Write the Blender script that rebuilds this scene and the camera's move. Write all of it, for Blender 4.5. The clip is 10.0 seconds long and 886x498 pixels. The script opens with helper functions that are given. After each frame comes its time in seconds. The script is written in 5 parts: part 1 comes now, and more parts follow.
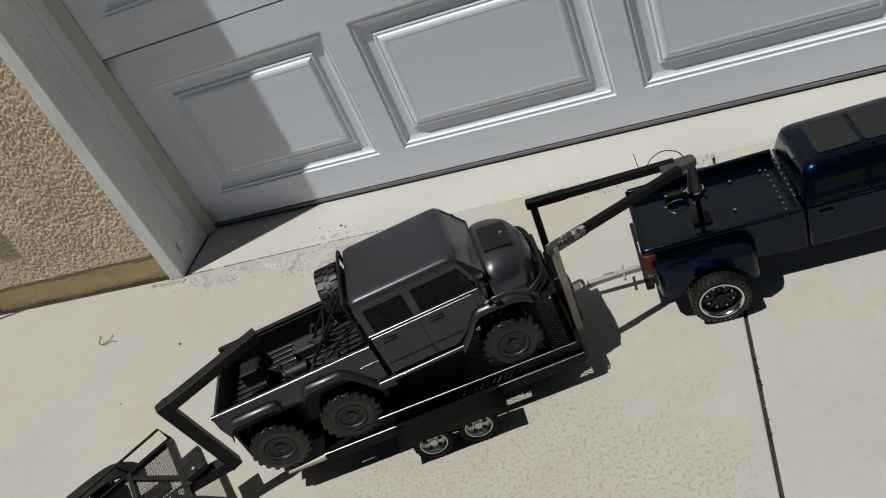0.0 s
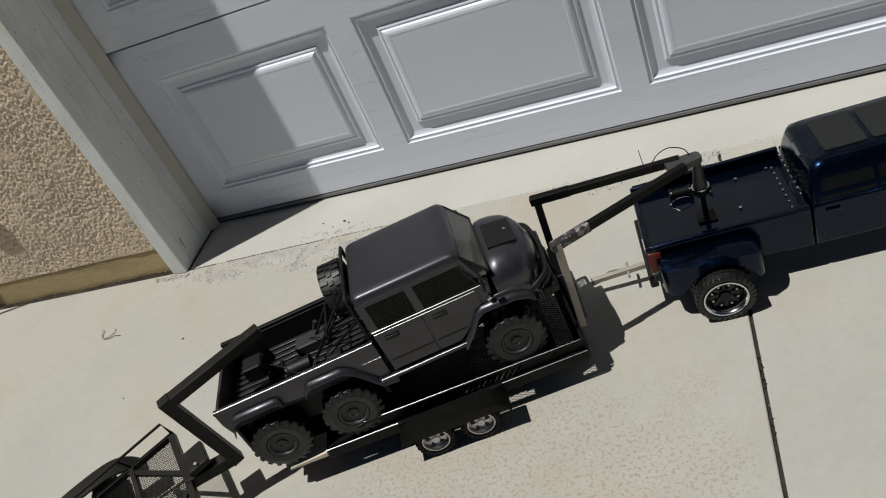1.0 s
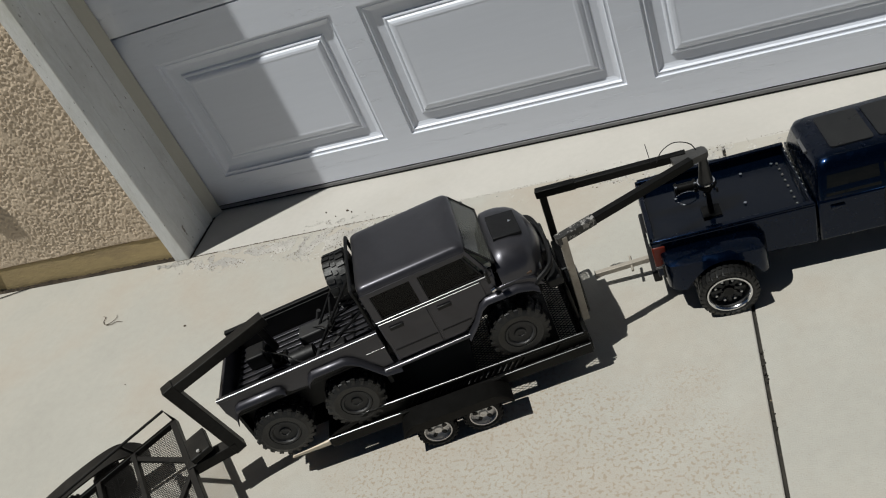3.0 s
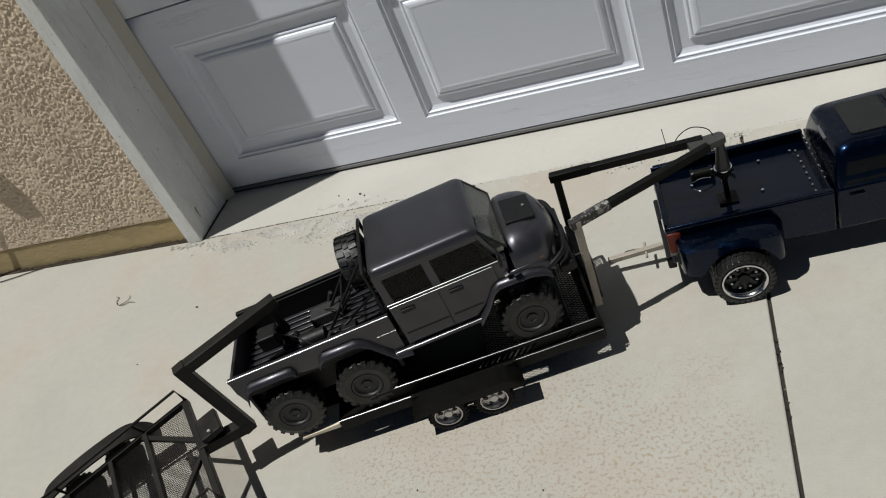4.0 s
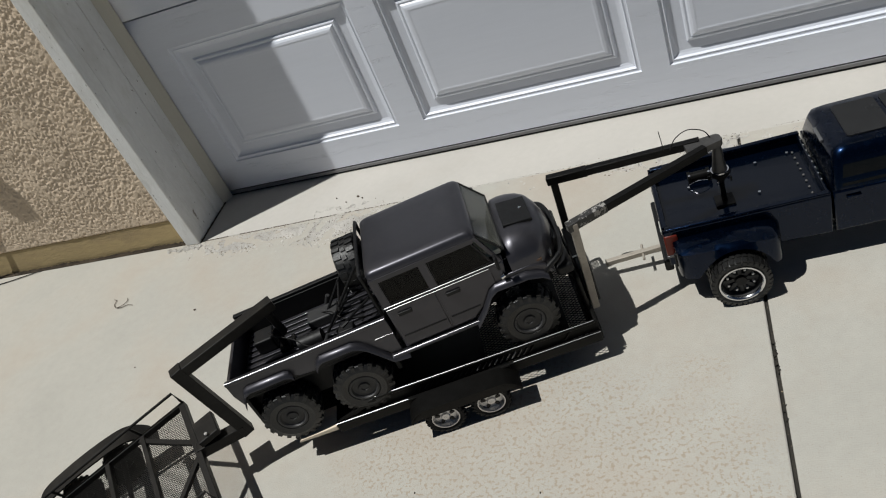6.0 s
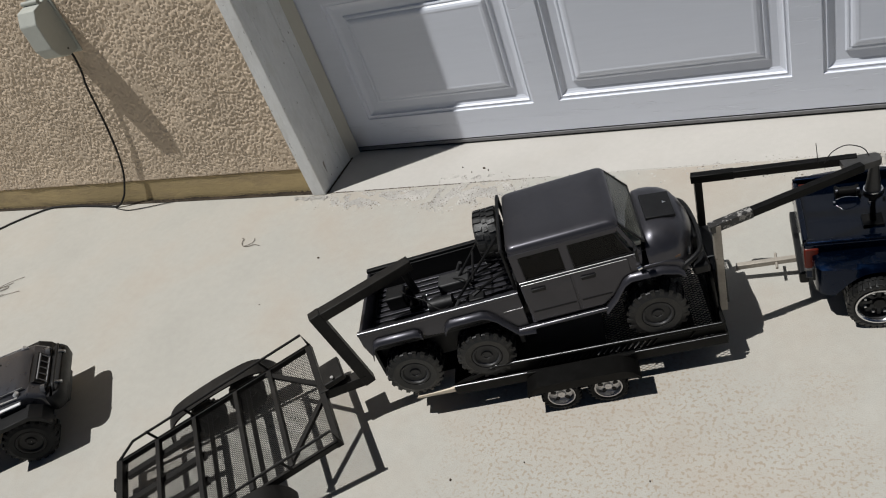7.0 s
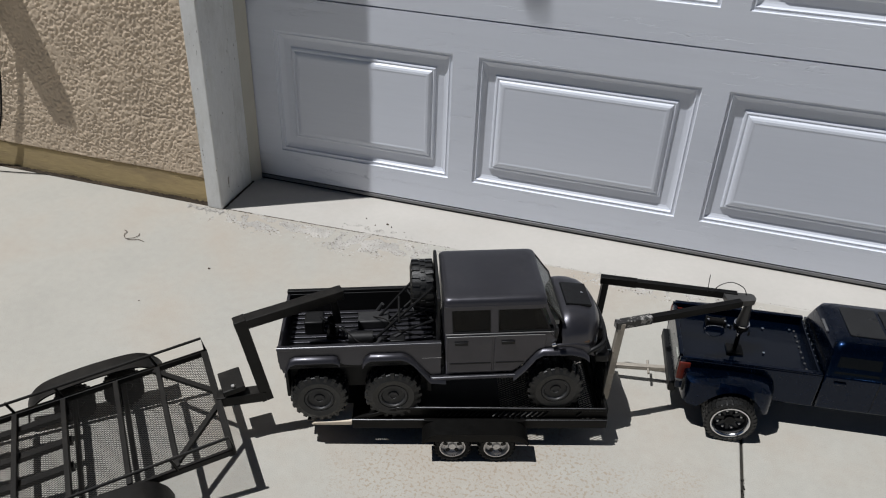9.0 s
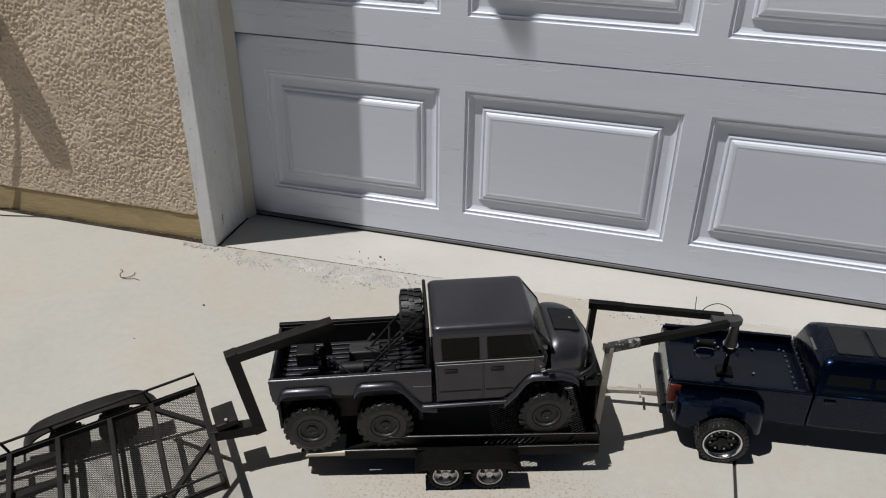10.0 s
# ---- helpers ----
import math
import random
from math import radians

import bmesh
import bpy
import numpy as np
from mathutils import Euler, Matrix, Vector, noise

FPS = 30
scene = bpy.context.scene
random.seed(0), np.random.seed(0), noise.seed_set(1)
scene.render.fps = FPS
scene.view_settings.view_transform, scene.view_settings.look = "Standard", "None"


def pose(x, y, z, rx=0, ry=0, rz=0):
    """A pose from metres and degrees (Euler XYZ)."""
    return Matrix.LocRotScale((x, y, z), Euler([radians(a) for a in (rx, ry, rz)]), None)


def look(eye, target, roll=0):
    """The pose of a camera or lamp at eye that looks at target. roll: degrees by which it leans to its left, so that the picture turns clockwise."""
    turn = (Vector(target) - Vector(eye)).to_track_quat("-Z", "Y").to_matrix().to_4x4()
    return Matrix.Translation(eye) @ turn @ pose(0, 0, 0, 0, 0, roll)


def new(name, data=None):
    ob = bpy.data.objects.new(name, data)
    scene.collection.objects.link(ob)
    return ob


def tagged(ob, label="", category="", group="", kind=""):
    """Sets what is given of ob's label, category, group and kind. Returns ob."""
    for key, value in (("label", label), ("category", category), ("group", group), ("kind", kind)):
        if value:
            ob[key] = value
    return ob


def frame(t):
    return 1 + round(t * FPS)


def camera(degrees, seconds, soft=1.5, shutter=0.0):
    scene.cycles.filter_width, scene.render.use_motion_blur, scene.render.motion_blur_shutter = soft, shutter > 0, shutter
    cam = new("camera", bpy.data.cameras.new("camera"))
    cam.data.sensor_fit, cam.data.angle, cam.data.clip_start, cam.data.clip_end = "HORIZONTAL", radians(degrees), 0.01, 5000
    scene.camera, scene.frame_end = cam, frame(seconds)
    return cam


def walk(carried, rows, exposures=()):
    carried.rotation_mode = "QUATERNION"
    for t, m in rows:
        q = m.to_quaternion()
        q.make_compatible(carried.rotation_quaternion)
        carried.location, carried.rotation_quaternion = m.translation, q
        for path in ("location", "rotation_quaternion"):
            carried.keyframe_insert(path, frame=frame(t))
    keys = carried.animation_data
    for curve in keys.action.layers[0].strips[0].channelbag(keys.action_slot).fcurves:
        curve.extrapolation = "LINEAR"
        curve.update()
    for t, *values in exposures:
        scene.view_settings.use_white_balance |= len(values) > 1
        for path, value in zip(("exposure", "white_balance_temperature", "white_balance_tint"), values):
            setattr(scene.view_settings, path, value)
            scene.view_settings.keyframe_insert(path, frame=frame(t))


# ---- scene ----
cam = camera(58.3, 10.0, 1.1)
PATH = [
    (0, (1.331, -1.648, 1.016), (0.662, -0.144, -0.122), -25.5),
    (0.5, (1.328, -1.645, 1.015), (0.659, -0.147, -0.128), -25.2),
    (1, (1.331, -1.642, 1.013), (0.65, -0.148, -0.129), -25.5),
    (1.5, (1.337, -1.642, 1.007), (0.658, -0.145, -0.132), -25.6),
    (2, (1.331, -1.645, 1.013), (0.659, -0.151, -0.134), -25.3),
    (2.5, (1.332, -1.644, 1.011), (0.656, -0.153, -0.139), -25.4),
    (3, (1.321, -1.644, 1.019), (0.641, -0.165, -0.143), -24.8),
    (4.5, (1.317, -1.64, 1.007), (0.596, -0.193, -0.17), -25.1),
    (5, (1.319, -1.639, 1.007), (0.608, -0.189, -0.172), -25.1),
    (6.5, (1.321, -1.645, 1.01), (0.609, -0.183, -0.154), -24.8),
    (6.6, (1.316, -1.651, 1.006), (0.6, -0.189, -0.156), -24.8),
    (6.8, (1.29, -1.66, 1.041), (0.467, -0.281, -0.15), -25.4),
    (7, (1.248, -1.689, 1.073), (0.351, -0.334, -0.093), -22.0),
    (7.2, (1.212, -1.744, 1.087), (0.314, -0.357, -0.039), -16.8),
    (7.4, (1.152, -1.809, 1.101), (0.328, -0.384, -0.035), -10.0),
    (7.5, (1.112, -1.835, 1.125), (0.322, -0.39, -0.01), -6.7),
    (7.6, (1.101, -1.861, 1.122), (0.308, -0.398, 0.011), -4.5),
    (7.8, (1.073, -1.876, 1.121), (0.473, -0.312, 0.028), 1.8),
    (8, (1.015, -1.898, 1.127), (0.558, -0.247, 0.095), 7.7),
    (8.2, (1.011, -1.904, 1.115), (0.523, -0.256, 0.091), 7.8),
    (8.5, (1.005, -1.869, 1.098), (0.521, -0.269, 0.0), 6.2),
    (8.8, (1.037, -1.864, 1.106), (0.597, -0.255, 0.002), 4.4),
    (9, (1.052, -1.857, 1.117), (0.613, -0.236, 0.031), 2.5),
    (9.3, (1.073, -1.876, 1.119), (0.616, -0.219, 0.096), 1.3),
    (9.5, (1.078, -1.875, 1.124), (0.62, -0.213, 0.11), 0.7),
    (10, (1.084, -1.871, 1.121), (0.625, -0.209, 0.108), 0.8),
]
EXPOSURES = [(0, -0.34, 6500, 6), (3, -0.33, 6500, 6), (5, -0.29, 6480, 7), (6.5, -0.28, 6420, 8), (7.5, -0.24, 6280, 10), (8, -0.24, 6080, 10), (9, -0.25, 6230, 10), (10, -0.26, 6380, 10)]
walk(cam, [(t, look(eye, target, roll)) for t, eye, target, roll in PATH], EXPOSURES)

# ---- light ----
SUN_AIM = Vector((1.72, 0.98, -5.0)).normalized()
sun = new("sun", bpy.data.lights.new("sun", "SUN"))
sun.data.energy, sun.data.angle, sun.data.color = 5.1, radians(0.53), (1.0, 0.982, 0.955)
sun.matrix_world = Matrix.Translation((-3, -3, 8)) @ SUN_AIM.to_track_quat("-Z", "Y").to_matrix().to_4x4()
world = bpy.data.worlds.new("sky")
scene.world = world
world.use_nodes = True
sky = world.node_tree.nodes.new("ShaderNodeTexSky")
sky.sky_type, sky.sun_disc = "NISHITA", False
sky.sun_elevation = math.asin(-SUN_AIM.z)
sky.sun_rotation = math.atan2(-SUN_AIM.x, -SUN_AIM.y)
sky.altitude, sky.air_density, sky.dust_density, sky.ozone_density = 1200, 0.55, 0.1, 1.0
world.node_tree.links.new(sky.outputs[0], world.node_tree.nodes["Background"].inputs[0])
world.node_tree.nodes["Background"].inputs[1].default_value = 0.026


# ---- materials ----
def material(name, colour, rough=0.5, metal=0.0, vary=0.12, scale=30.0, bump=0.0, bump_scale=200.0, coat=0.0, stretch=(1, 1, 1), speck=None, spec=0.5, speck2=None, dust=None, detail=6.0, wear=None, stain=None, grit=None, emboss=None):
    """A surface with colour that varies at two scales, fine relief and, if given, specks, dust and worn spots."""
    m = bpy.data.materials.new(name)
    m.use_nodes = True
    nodes, links = m.node_tree.nodes, m.node_tree.links
    b = nodes["Principled BSDF"]
    tc = nodes.new("ShaderNodeTexCoord")
    mp = nodes.new("ShaderNodeMapping")
    mp.inputs["Scale"].default_value = stretch
    links.new(tc.outputs["Object"], mp.inputs[0])

    def noise_of(sc, det=4.0, rough_=0.55):
        n = nodes.new("ShaderNodeTexNoise")
        n.inputs["Scale"].default_value, n.inputs["Detail"].default_value, n.inputs["Roughness"].default_value = sc, det, rough_
        links.new(mp.outputs[0], n.inputs["Vector"])
        return n.outputs["Fac"]

    def ramp_of(source, lo, hi, c0=(0, 0, 0, 1), c1=(1, 1, 1, 1)):
        r = nodes.new("ShaderNodeValToRGB")
        r.color_ramp.elements[0].position, r.color_ramp.elements[1].position = lo, hi
        r.color_ramp.elements[0].color, r.color_ramp.elements[1].color = c0, c1
        links.new(source, r.inputs[0])
        return r.outputs[0]

    def mix(kind, fac, a, c):
        x = nodes.new("ShaderNodeMix")
        x.data_type, x.blend_type = "RGBA", kind
        for socket, v in ((x.inputs[0], fac), (x.inputs[6], a), (x.inputs[7], c)):
            if isinstance(v, (float, int, tuple)):
                socket.default_value = v
            else:
                links.new(v, socket)
        return x.outputs[2]

    lo = tuple(c * (1 - vary) for c in colour) + (1,)
    hi = tuple(min(1, c * (1 + vary)) for c in colour) + (1,)
    out = ramp_of(noise_of(scale * 0.12, 5), 0.3, 0.7, lo, hi)
    out = mix("MULTIPLY", 1.0, out, ramp_of(noise_of(scale * 2.2, detail), 0.25, 0.75, (1 - vary,) * 3 + (1,), (1, 1, 1, 1)))
    if speck:
        out = mix("MIX", ramp_of(noise_of(speck[0], 2), speck[1], speck[1] + 0.06, (0, 0, 0, 1), (speck[3] if len(speck) > 3 else 1.0,) * 3 + (1,)), out, speck[2] + (1,))
    if speck2:
        out = mix("MIX", ramp_of(noise_of(speck2[0], 4), speck2[1], speck2[1] + 0.12, (0, 0, 0, 1), (speck2[3],) * 3 + (1,)), out, speck2[2] + (1,))
    if dust:
        out = mix("MIX", ramp_of(noise_of(dust[0], 8, 0.65), dust[1], dust[1] + 0.3, (0, 0, 0, 1), (dust[3],) * 3 + (1,)), out, dust[2] + (1,))
    if grit:
        away, ragged = nodes.new("ShaderNodeVectorMath"), nodes.new("ShaderNodeMath")
        away.operation, ragged.operation = "DISTANCE", "MULTIPLY_ADD"
        away.inputs[1].default_value = grit[3]
        links.new(mp.outputs[0], away.inputs[0])
        links.new(noise_of(5.0, 6, 0.65), ragged.inputs[0])
        ragged.inputs[1].default_value = 0.55
        links.new(away.outputs["Value"], ragged.inputs[2])
        where = ramp_of(ragged.outputs[0], 0.27 + grit[4] * 0.75, 0.27 + grit[4] * 1.1, (1, 1, 1, 1), (0, 0, 0, 1))
        specks = ramp_of(noise_of(grit[0], 3), grit[1], grit[1] + 0.07, (0, 0, 0, 1), (grit[5],) * 3 + (1,))
        out = mix("MIX", mix("MULTIPLY", 1.0, where, specks), out, grit[2] + (1,))
    if stain:
        out = mix("MIX", ramp_of(noise_of(stain[0], 9, 0.7), stain[1], stain[1] + 0.22, (0, 0, 0, 1), (stain[3],) * 3 + (1,)), out, stain[2] + (1,))
    if wear:
        out = mix("MIX", ramp_of(noise_of(wear[0], 9, 0.7), wear[1], wear[1] + 0.03), out, wear[2] + (1,))
    links.new(out, b.inputs["Base Color"])
    b.inputs["Metallic"].default_value = metal
    links.new(ramp_of(noise_of(scale * 1.3, 5), 0.2, 0.8, (max(0.0, rough - 0.07),) * 3 + (1,), (min(1.0, rough + 0.09),) * 3 + (1,)), b.inputs["Roughness"])
    b.inputs["Coat Weight"].default_value, b.inputs["Coat Roughness"].default_value = coat, 0.06
    b.inputs["Specular IOR Level"].default_value = spec
    if bump:
        n = nodes.new("ShaderNodeBump")
        n.inputs["Strength"].default_value, n.inputs["Distance"].default_value = min(1.0, bump), 0.002
        links.new(noise_of(bump_scale, 6), n.inputs["Height"])
        if emboss:
            # short grain marks pressed into scattered patches
            marks = mix("MULTIPLY", 1.0, ramp_of(noise_of(emboss[0], 3), emboss[1], emboss[1] + 0.08), ramp_of(noise_of(emboss[2], 3), emboss[3], emboss[3] + 0.06))
            e = nodes.new("ShaderNodeBump")
            e.inputs["Strength"].default_value, e.inputs["Distance"].default_value, e.invert = emboss[4], 0.002, True
            links.new(marks, e.inputs["Height"])
            links.new(n.outputs[0], e.inputs["Normal"])
            n = e
        links.new(n.outputs[0], b.inputs["Normal"])
    return m


def glass(name, tint, rough=0.03, ior=1.5, dust=0.0):
    m = bpy.data.materials.new(name)
    m.use_nodes = True
    nodes, links = m.node_tree.nodes, m.node_tree.links
    nodes.remove(nodes["Principled BSDF"])
    clear, shine, mixer, fres = (nodes.new("ShaderNode" + k) for k in ("BsdfTransparent", "BsdfGlossy", "MixShader", "Fresnel"))
    clear.inputs[0].default_value = tint + (1,)
    shine.inputs["Roughness"].default_value = rough
    fres.inputs[0].default_value = ior
    links.new(fres.outputs[0], mixer.inputs[0])
    links.new(clear.outputs[0], mixer.inputs[1])
    links.new(shine.outputs[0], mixer.inputs[2])
    out = mixer.outputs[0]
    # pale film in place of the sunlit ground seen through the pane
    if dust:
        film, over, tc, n, ramp = (nodes.new("ShaderNode" + k) for k in ("BsdfDiffuse", "MixShader", "TexCoord", "TexNoise", "ValToRGB"))
        film.inputs[0].default_value = (0.66, 0.66, 0.58, 1)
        n.inputs["Scale"].default_value = 11
        links.new(tc.outputs["Object"], n.inputs["Vector"])
        ramp.color_ramp.elements[0].position, ramp.color_ramp.elements[1].position = 0.42, 0.60
        ramp.color_ramp.elements[0].color, ramp.color_ramp.elements[1].color = (dust * 0.3,) * 3 + (1,), (dust,) * 3 + (1,)
        links.new(n.outputs["Fac"], ramp.inputs[0])
        links.new(ramp.outputs[0], over.inputs[0])
        links.new(out, over.inputs[1])
        links.new(film.outputs[0], over.inputs[2])
        out = over.outputs[0]
    links.new(out, nodes["Material Output"].inputs[0])
    return m


CONCRETE = material("broom_concrete", (0.409, 0.396, 0.357), 0.9, vary=0.075, scale=24, bump=0.35, bump_scale=420, speck=(520, 0.69, (0.30, 0.25, 0.19)), speck2=(300, 0.55, (0.31, 0.265, 0.205), 0.28), dust=(3.0, 0.47, (0.375, 0.318, 0.258), 0.6), stain=(1.4, 0.49, (0.352, 0.298, 0.240), 0.6), grit=(165, 0.535, (0.285, 0.220, 0.150), (0.97, -1.0, 0.0), 0.34, 0.62))
APRON = material("apron_concrete", (0.455, 0.434, 0.400), 0.9, vary=0.05, scale=30, bump=0.25, bump_scale=380, dust=(5, 0.55, (0.42, 0.38, 0.33), 0.4))
FILLER = material("joint_filler", (0.026, 0.023, 0.018), 0.95, vary=0.4, scale=150, bump=0.8, bump_scale=300, speck=(180, 0.66, (0.20, 0.16, 0.11)))
SOIL = material("dark_soil", (0.075, 0.055, 0.035), 0.95, vary=0.4, scale=150, bump=0.8, bump_scale=300)
EARTH = material("far_ground", (0.43, 0.40, 0.34), 0.95, vary=0.1, scale=6, bump=0.3, bump_scale=60)
STUCCO = material("stucco_paint", (0.625, 0.505, 0.375), 0.9, vary=0.09, scale=40, bump=0.5, bump_scale=350, dust=(14, 0.55, (0.46, 0.36, 0.25), 0.5))
BASEPAINT = material("base_paint", (0.45, 0.345, 0.175), 0.85, vary=0.16, scale=22, bump=0.6, bump_scale=120, dust=(11, 0.46, (0.24, 0.18, 0.11), 0.6), stretch=(0.6, 1, 2.0), stain=(5, 0.52, (0.15, 0.115, 0.075), 0.6))
TRIMPAINT = material("trim_paint", (0.76, 0.765, 0.755), 0.6, vary=0.09, scale=26, bump=0.5, bump_scale=110, stretch=(1.8, 1.8, 0.75), dust=(10, 0.47, (0.46, 0.45, 0.42), 0.6), wear=(30, 0.645, (0.24, 0.22, 0.19)), stain=(3.2, 0.47, (0.47, 0.46, 0.37), 0.6), speck=(75, 0.70, (0.16, 0.15, 0.13)))
SEALTAN = material("door_seal_tan", (0.52, 0.50, 0.43), 0.7, vary=0.08, scale=20, stretch=(2, 2, 0.4))
DOORPAINT = material("door_paint", (0.712, 0.742, 0.815), 0.42, vary=0.03, scale=12, bump=0.05, bump_scale=70, stretch=(0.35, 1, 4.5), dust=(3, 0.5, (0.645, 0.668, 0.730), 0.5))
DOORGRAIN = material("door_paint_embossed", (0.712, 0.742, 0.815), 0.42, vary=0.03, scale=12, bump=0.12, bump_scale=44, stretch=(0.3, 1, 3.6), dust=(3, 0.5, (0.605, 0.628, 0.690), 0.5), emboss=(120, 0.55, 11, 0.55, 0.6))
RUBBER = material("rubber", (0.010, 0.010, 0.010), 0.75, spec=0.3, vary=0.25, scale=60, bump=0.2, bump_scale=500)
DUSTYRUBBER = material("tyre_rubber", (0.008, 0.008, 0.008), 0.42, spec=0.5, vary=0.3, scale=80, bump=0.3, bump_scale=600, dust=(60, 0.54, (0.05, 0.047, 0.042), 0.35))
BLACKPAINT = material("black_steel_paint", (0.0045, 0.0043, 0.004), 0.40, spec=0.14, vary=0.3, scale=60, bump=0.12, bump_scale=300, dust=(30, 0.60, (0.022, 0.020, 0.017), 0.22))
# paint worn through on the sleeve; painted glints on the lattice bars
WORNLITSTEEL = material("worn_lit_steel", (0.02, 0.019, 0.018), 0.4, vary=0.3, scale=60, bump=0.3, bump_scale=250, wear=(75, 0.52, (0.26, 0.25, 0.235)))
RETAINER = material("seal_retainer", (0.20, 0.20, 0.205), 0.5, metal=0.3, vary=0.15, scale=30)
HEADSTEEL = material("dull_steel", (0.075, 0.073, 0.071), 0.42, metal=0.45, vary=0.35, scale=50, bump=0.15, bump_scale=250)
BARESTEEL = material("bare_steel", (0.40, 0.36, 0.305), 0.55, metal=0.3, vary=0.2, scale=80, bump=0.3, bump_scale=250, wear=(60, 0.62, (0.16, 0.13, 0.10)))
PLASTIC = material("black_plastic", (0.005, 0.005, 0.0055), 0.5, spec=0.3, vary=0.2, scale=60, bump=0.1, bump_scale=400)
GUNMETAL = material("gunmetal_paint", (0.056, 0.055, 0.064), 0.36, metal=0.72, vary=0.06, scale=40, coat=0.26, dust=(22, 0.56, (0.11, 0.10, 0.088), 0.22))
SILVEREDGE = material("worn_silver_edge", (0.62, 0.62, 0.62), 0.30, metal=0.5, vary=0.25, scale=90)
BLUE = material("blue_metallic_paint", (0.0012, 0.0060, 0.0200), 0.24, metal=0.88, spec=0.15, vary=0.05, scale=60, coat=0.40)
DARKBLUE = material("dark_blue_liner", (0.0007, 0.0028, 0.0085), 0.15, metal=0.4, spec=0.3, vary=0.12, scale=60, coat=0.3)
SUVPAINT = material("dark_grey_paint", (0.052, 0.053, 0.062), 0.30, metal=0.5, vary=0.06, scale=60, coat=0.6)
# bright metal for thin strips that stand in for sun glints on edges
GLINTEDGE = material("glint_edge", (0.36, 0.36, 0.365), 0.35, metal=0.9, vary=0.25, scale=120)
ALLOY = material("brushed_alloy", (0.060, 0.060, 0.061), 0.40, metal=0.5, vary=0.2, scale=80)
CHROME = material("chrome", (0.72, 0.72, 0.73), 0.16, metal=1.0, vary=0.05, scale=80)
RIMGREY = material("dark_rim", (0.034, 0.034, 0.035), 0.55, metal=0.2, vary=0.2, scale=90)
SILVERRIM = material("silver_rim", (0.55, 0.55, 0.56), 0.3, metal=0.9, vary=0.15, scale=90)
REDLENS = material("tail_light_lens", (0.10, 0.010, 0.004), 0.4, spec=0.25, vary=0.15, scale=120, coat=0.2)
AMBER = material("amber_lens", (0.06, 0.026, 0.008), 0.5, vary=0.15, scale=120, coat=0.5)
CLEARLENS = material("headlight_lens", (0.07, 0.07, 0.072), 0.2, vary=0.15, scale=120, coat=0.8)
WHITESTRIP = material("bright_step", (0.75, 0.75, 0.75), 0.35, vary=0.06, scale=50)
PINE = material("raw_pine", (0.70, 0.61, 0.48), 0.7, vary=0.15, scale=60, bump=0.3, bump_scale=120, stretch=(0.25, 2, 2))
GREYBOX = material("grey_enamel", (0.40, 0.41, 0.37), 0.55, vary=0.07, scale=30)
CORD = material("black_cord", (0.010, 0.0095, 0.009), 0.6, spec=0.25, vary=0.2, scale=60)
TINT = glass("smoked_glass", (0.24, 0.24, 0.225), 0.03, 1.3)
# last value: film that paints the bright view through the screen
CLEAR = glass("windscreen_glass", (0.86, 0.88, 0.82), 0.02, 1.5, 0.15)
ROOFGLASS = material("hazy_roof_glass", (0.012, 0.012, 0.012), 0.30, spec=0.4, vary=0.3, scale=25)
GLOSSBLACK = material("black_glass", (0.0035, 0.0035, 0.0036), 0.06, spec=0.28, vary=0.1, scale=40)
DUSTYPAINT = material("dusty_black_paint", (0.0085, 0.0078, 0.0070), 0.5, spec=0.25, vary=0.3, scale=60, bump=0.12, bump_scale=300, dust=(24, 0.5, (0.040, 0.036, 0.031), 0.4))
CAULK = material("weathered_caulk", (0.17, 0.125, 0.080), 0.9, vary=0.35, scale=60, bump=0.6, bump_scale=200)
TWIGBROWN = material("dry_twig", (0.10, 0.075, 0.055), 0.9, vary=0.3, scale=200)
PEBBLE = material("aggregate_stone", (0.50, 0.478, 0.445), 0.9, vary=0.2, scale=120)
SHADOWSTONE = material("shadow_speck", (0.18, 0.15, 0.115), 0.9, vary=0.5, scale=90)
PALEDASH = material("pale_dashboard", (0.66, 0.65, 0.58), 0.7, vary=0.1, scale=60)
CABINTERIOR = material("cab_interior", (0.02, 0.02, 0.02), 0.8, vary=0.2, scale=60)


# ---- mesh building ----
def part(name, bm, mat, parent=None, label="", smooth=38):
    """Links a bmesh as one mesh object, under a thing or a part."""
    me = bpy.data.meshes.new(name)
    bmesh.ops.recalc_face_normals(bm, faces=bm.faces)
    rounded = any(f.smooth for f in bm.faces)
    bm.to_mesh(me)
    bm.free()
    me.materials.append(mat)
    if smooth and not rounded:
        me.polygons.foreach_set("use_smooth", [True] * len(me.polygons))
        me.set_sharp_from_angle(angle=radians(smooth))
    ob = new(name, me)
    ob.parent = parent
    return tagged(ob, label)


def again(ob, m, parent=None):
    """A further piece on the same mesh."""
    o = new(ob.name.split(".")[0], ob.data)
    o.parent = parent or ob.parent
    o.matrix_basis = m
    return o


def thing(name, m, label, category, group="", kind=""):
    e = new(name)
    e.empty_display_size = 0.05
    e.matrix_basis = m
    return tagged(e, label, category, group, kind)


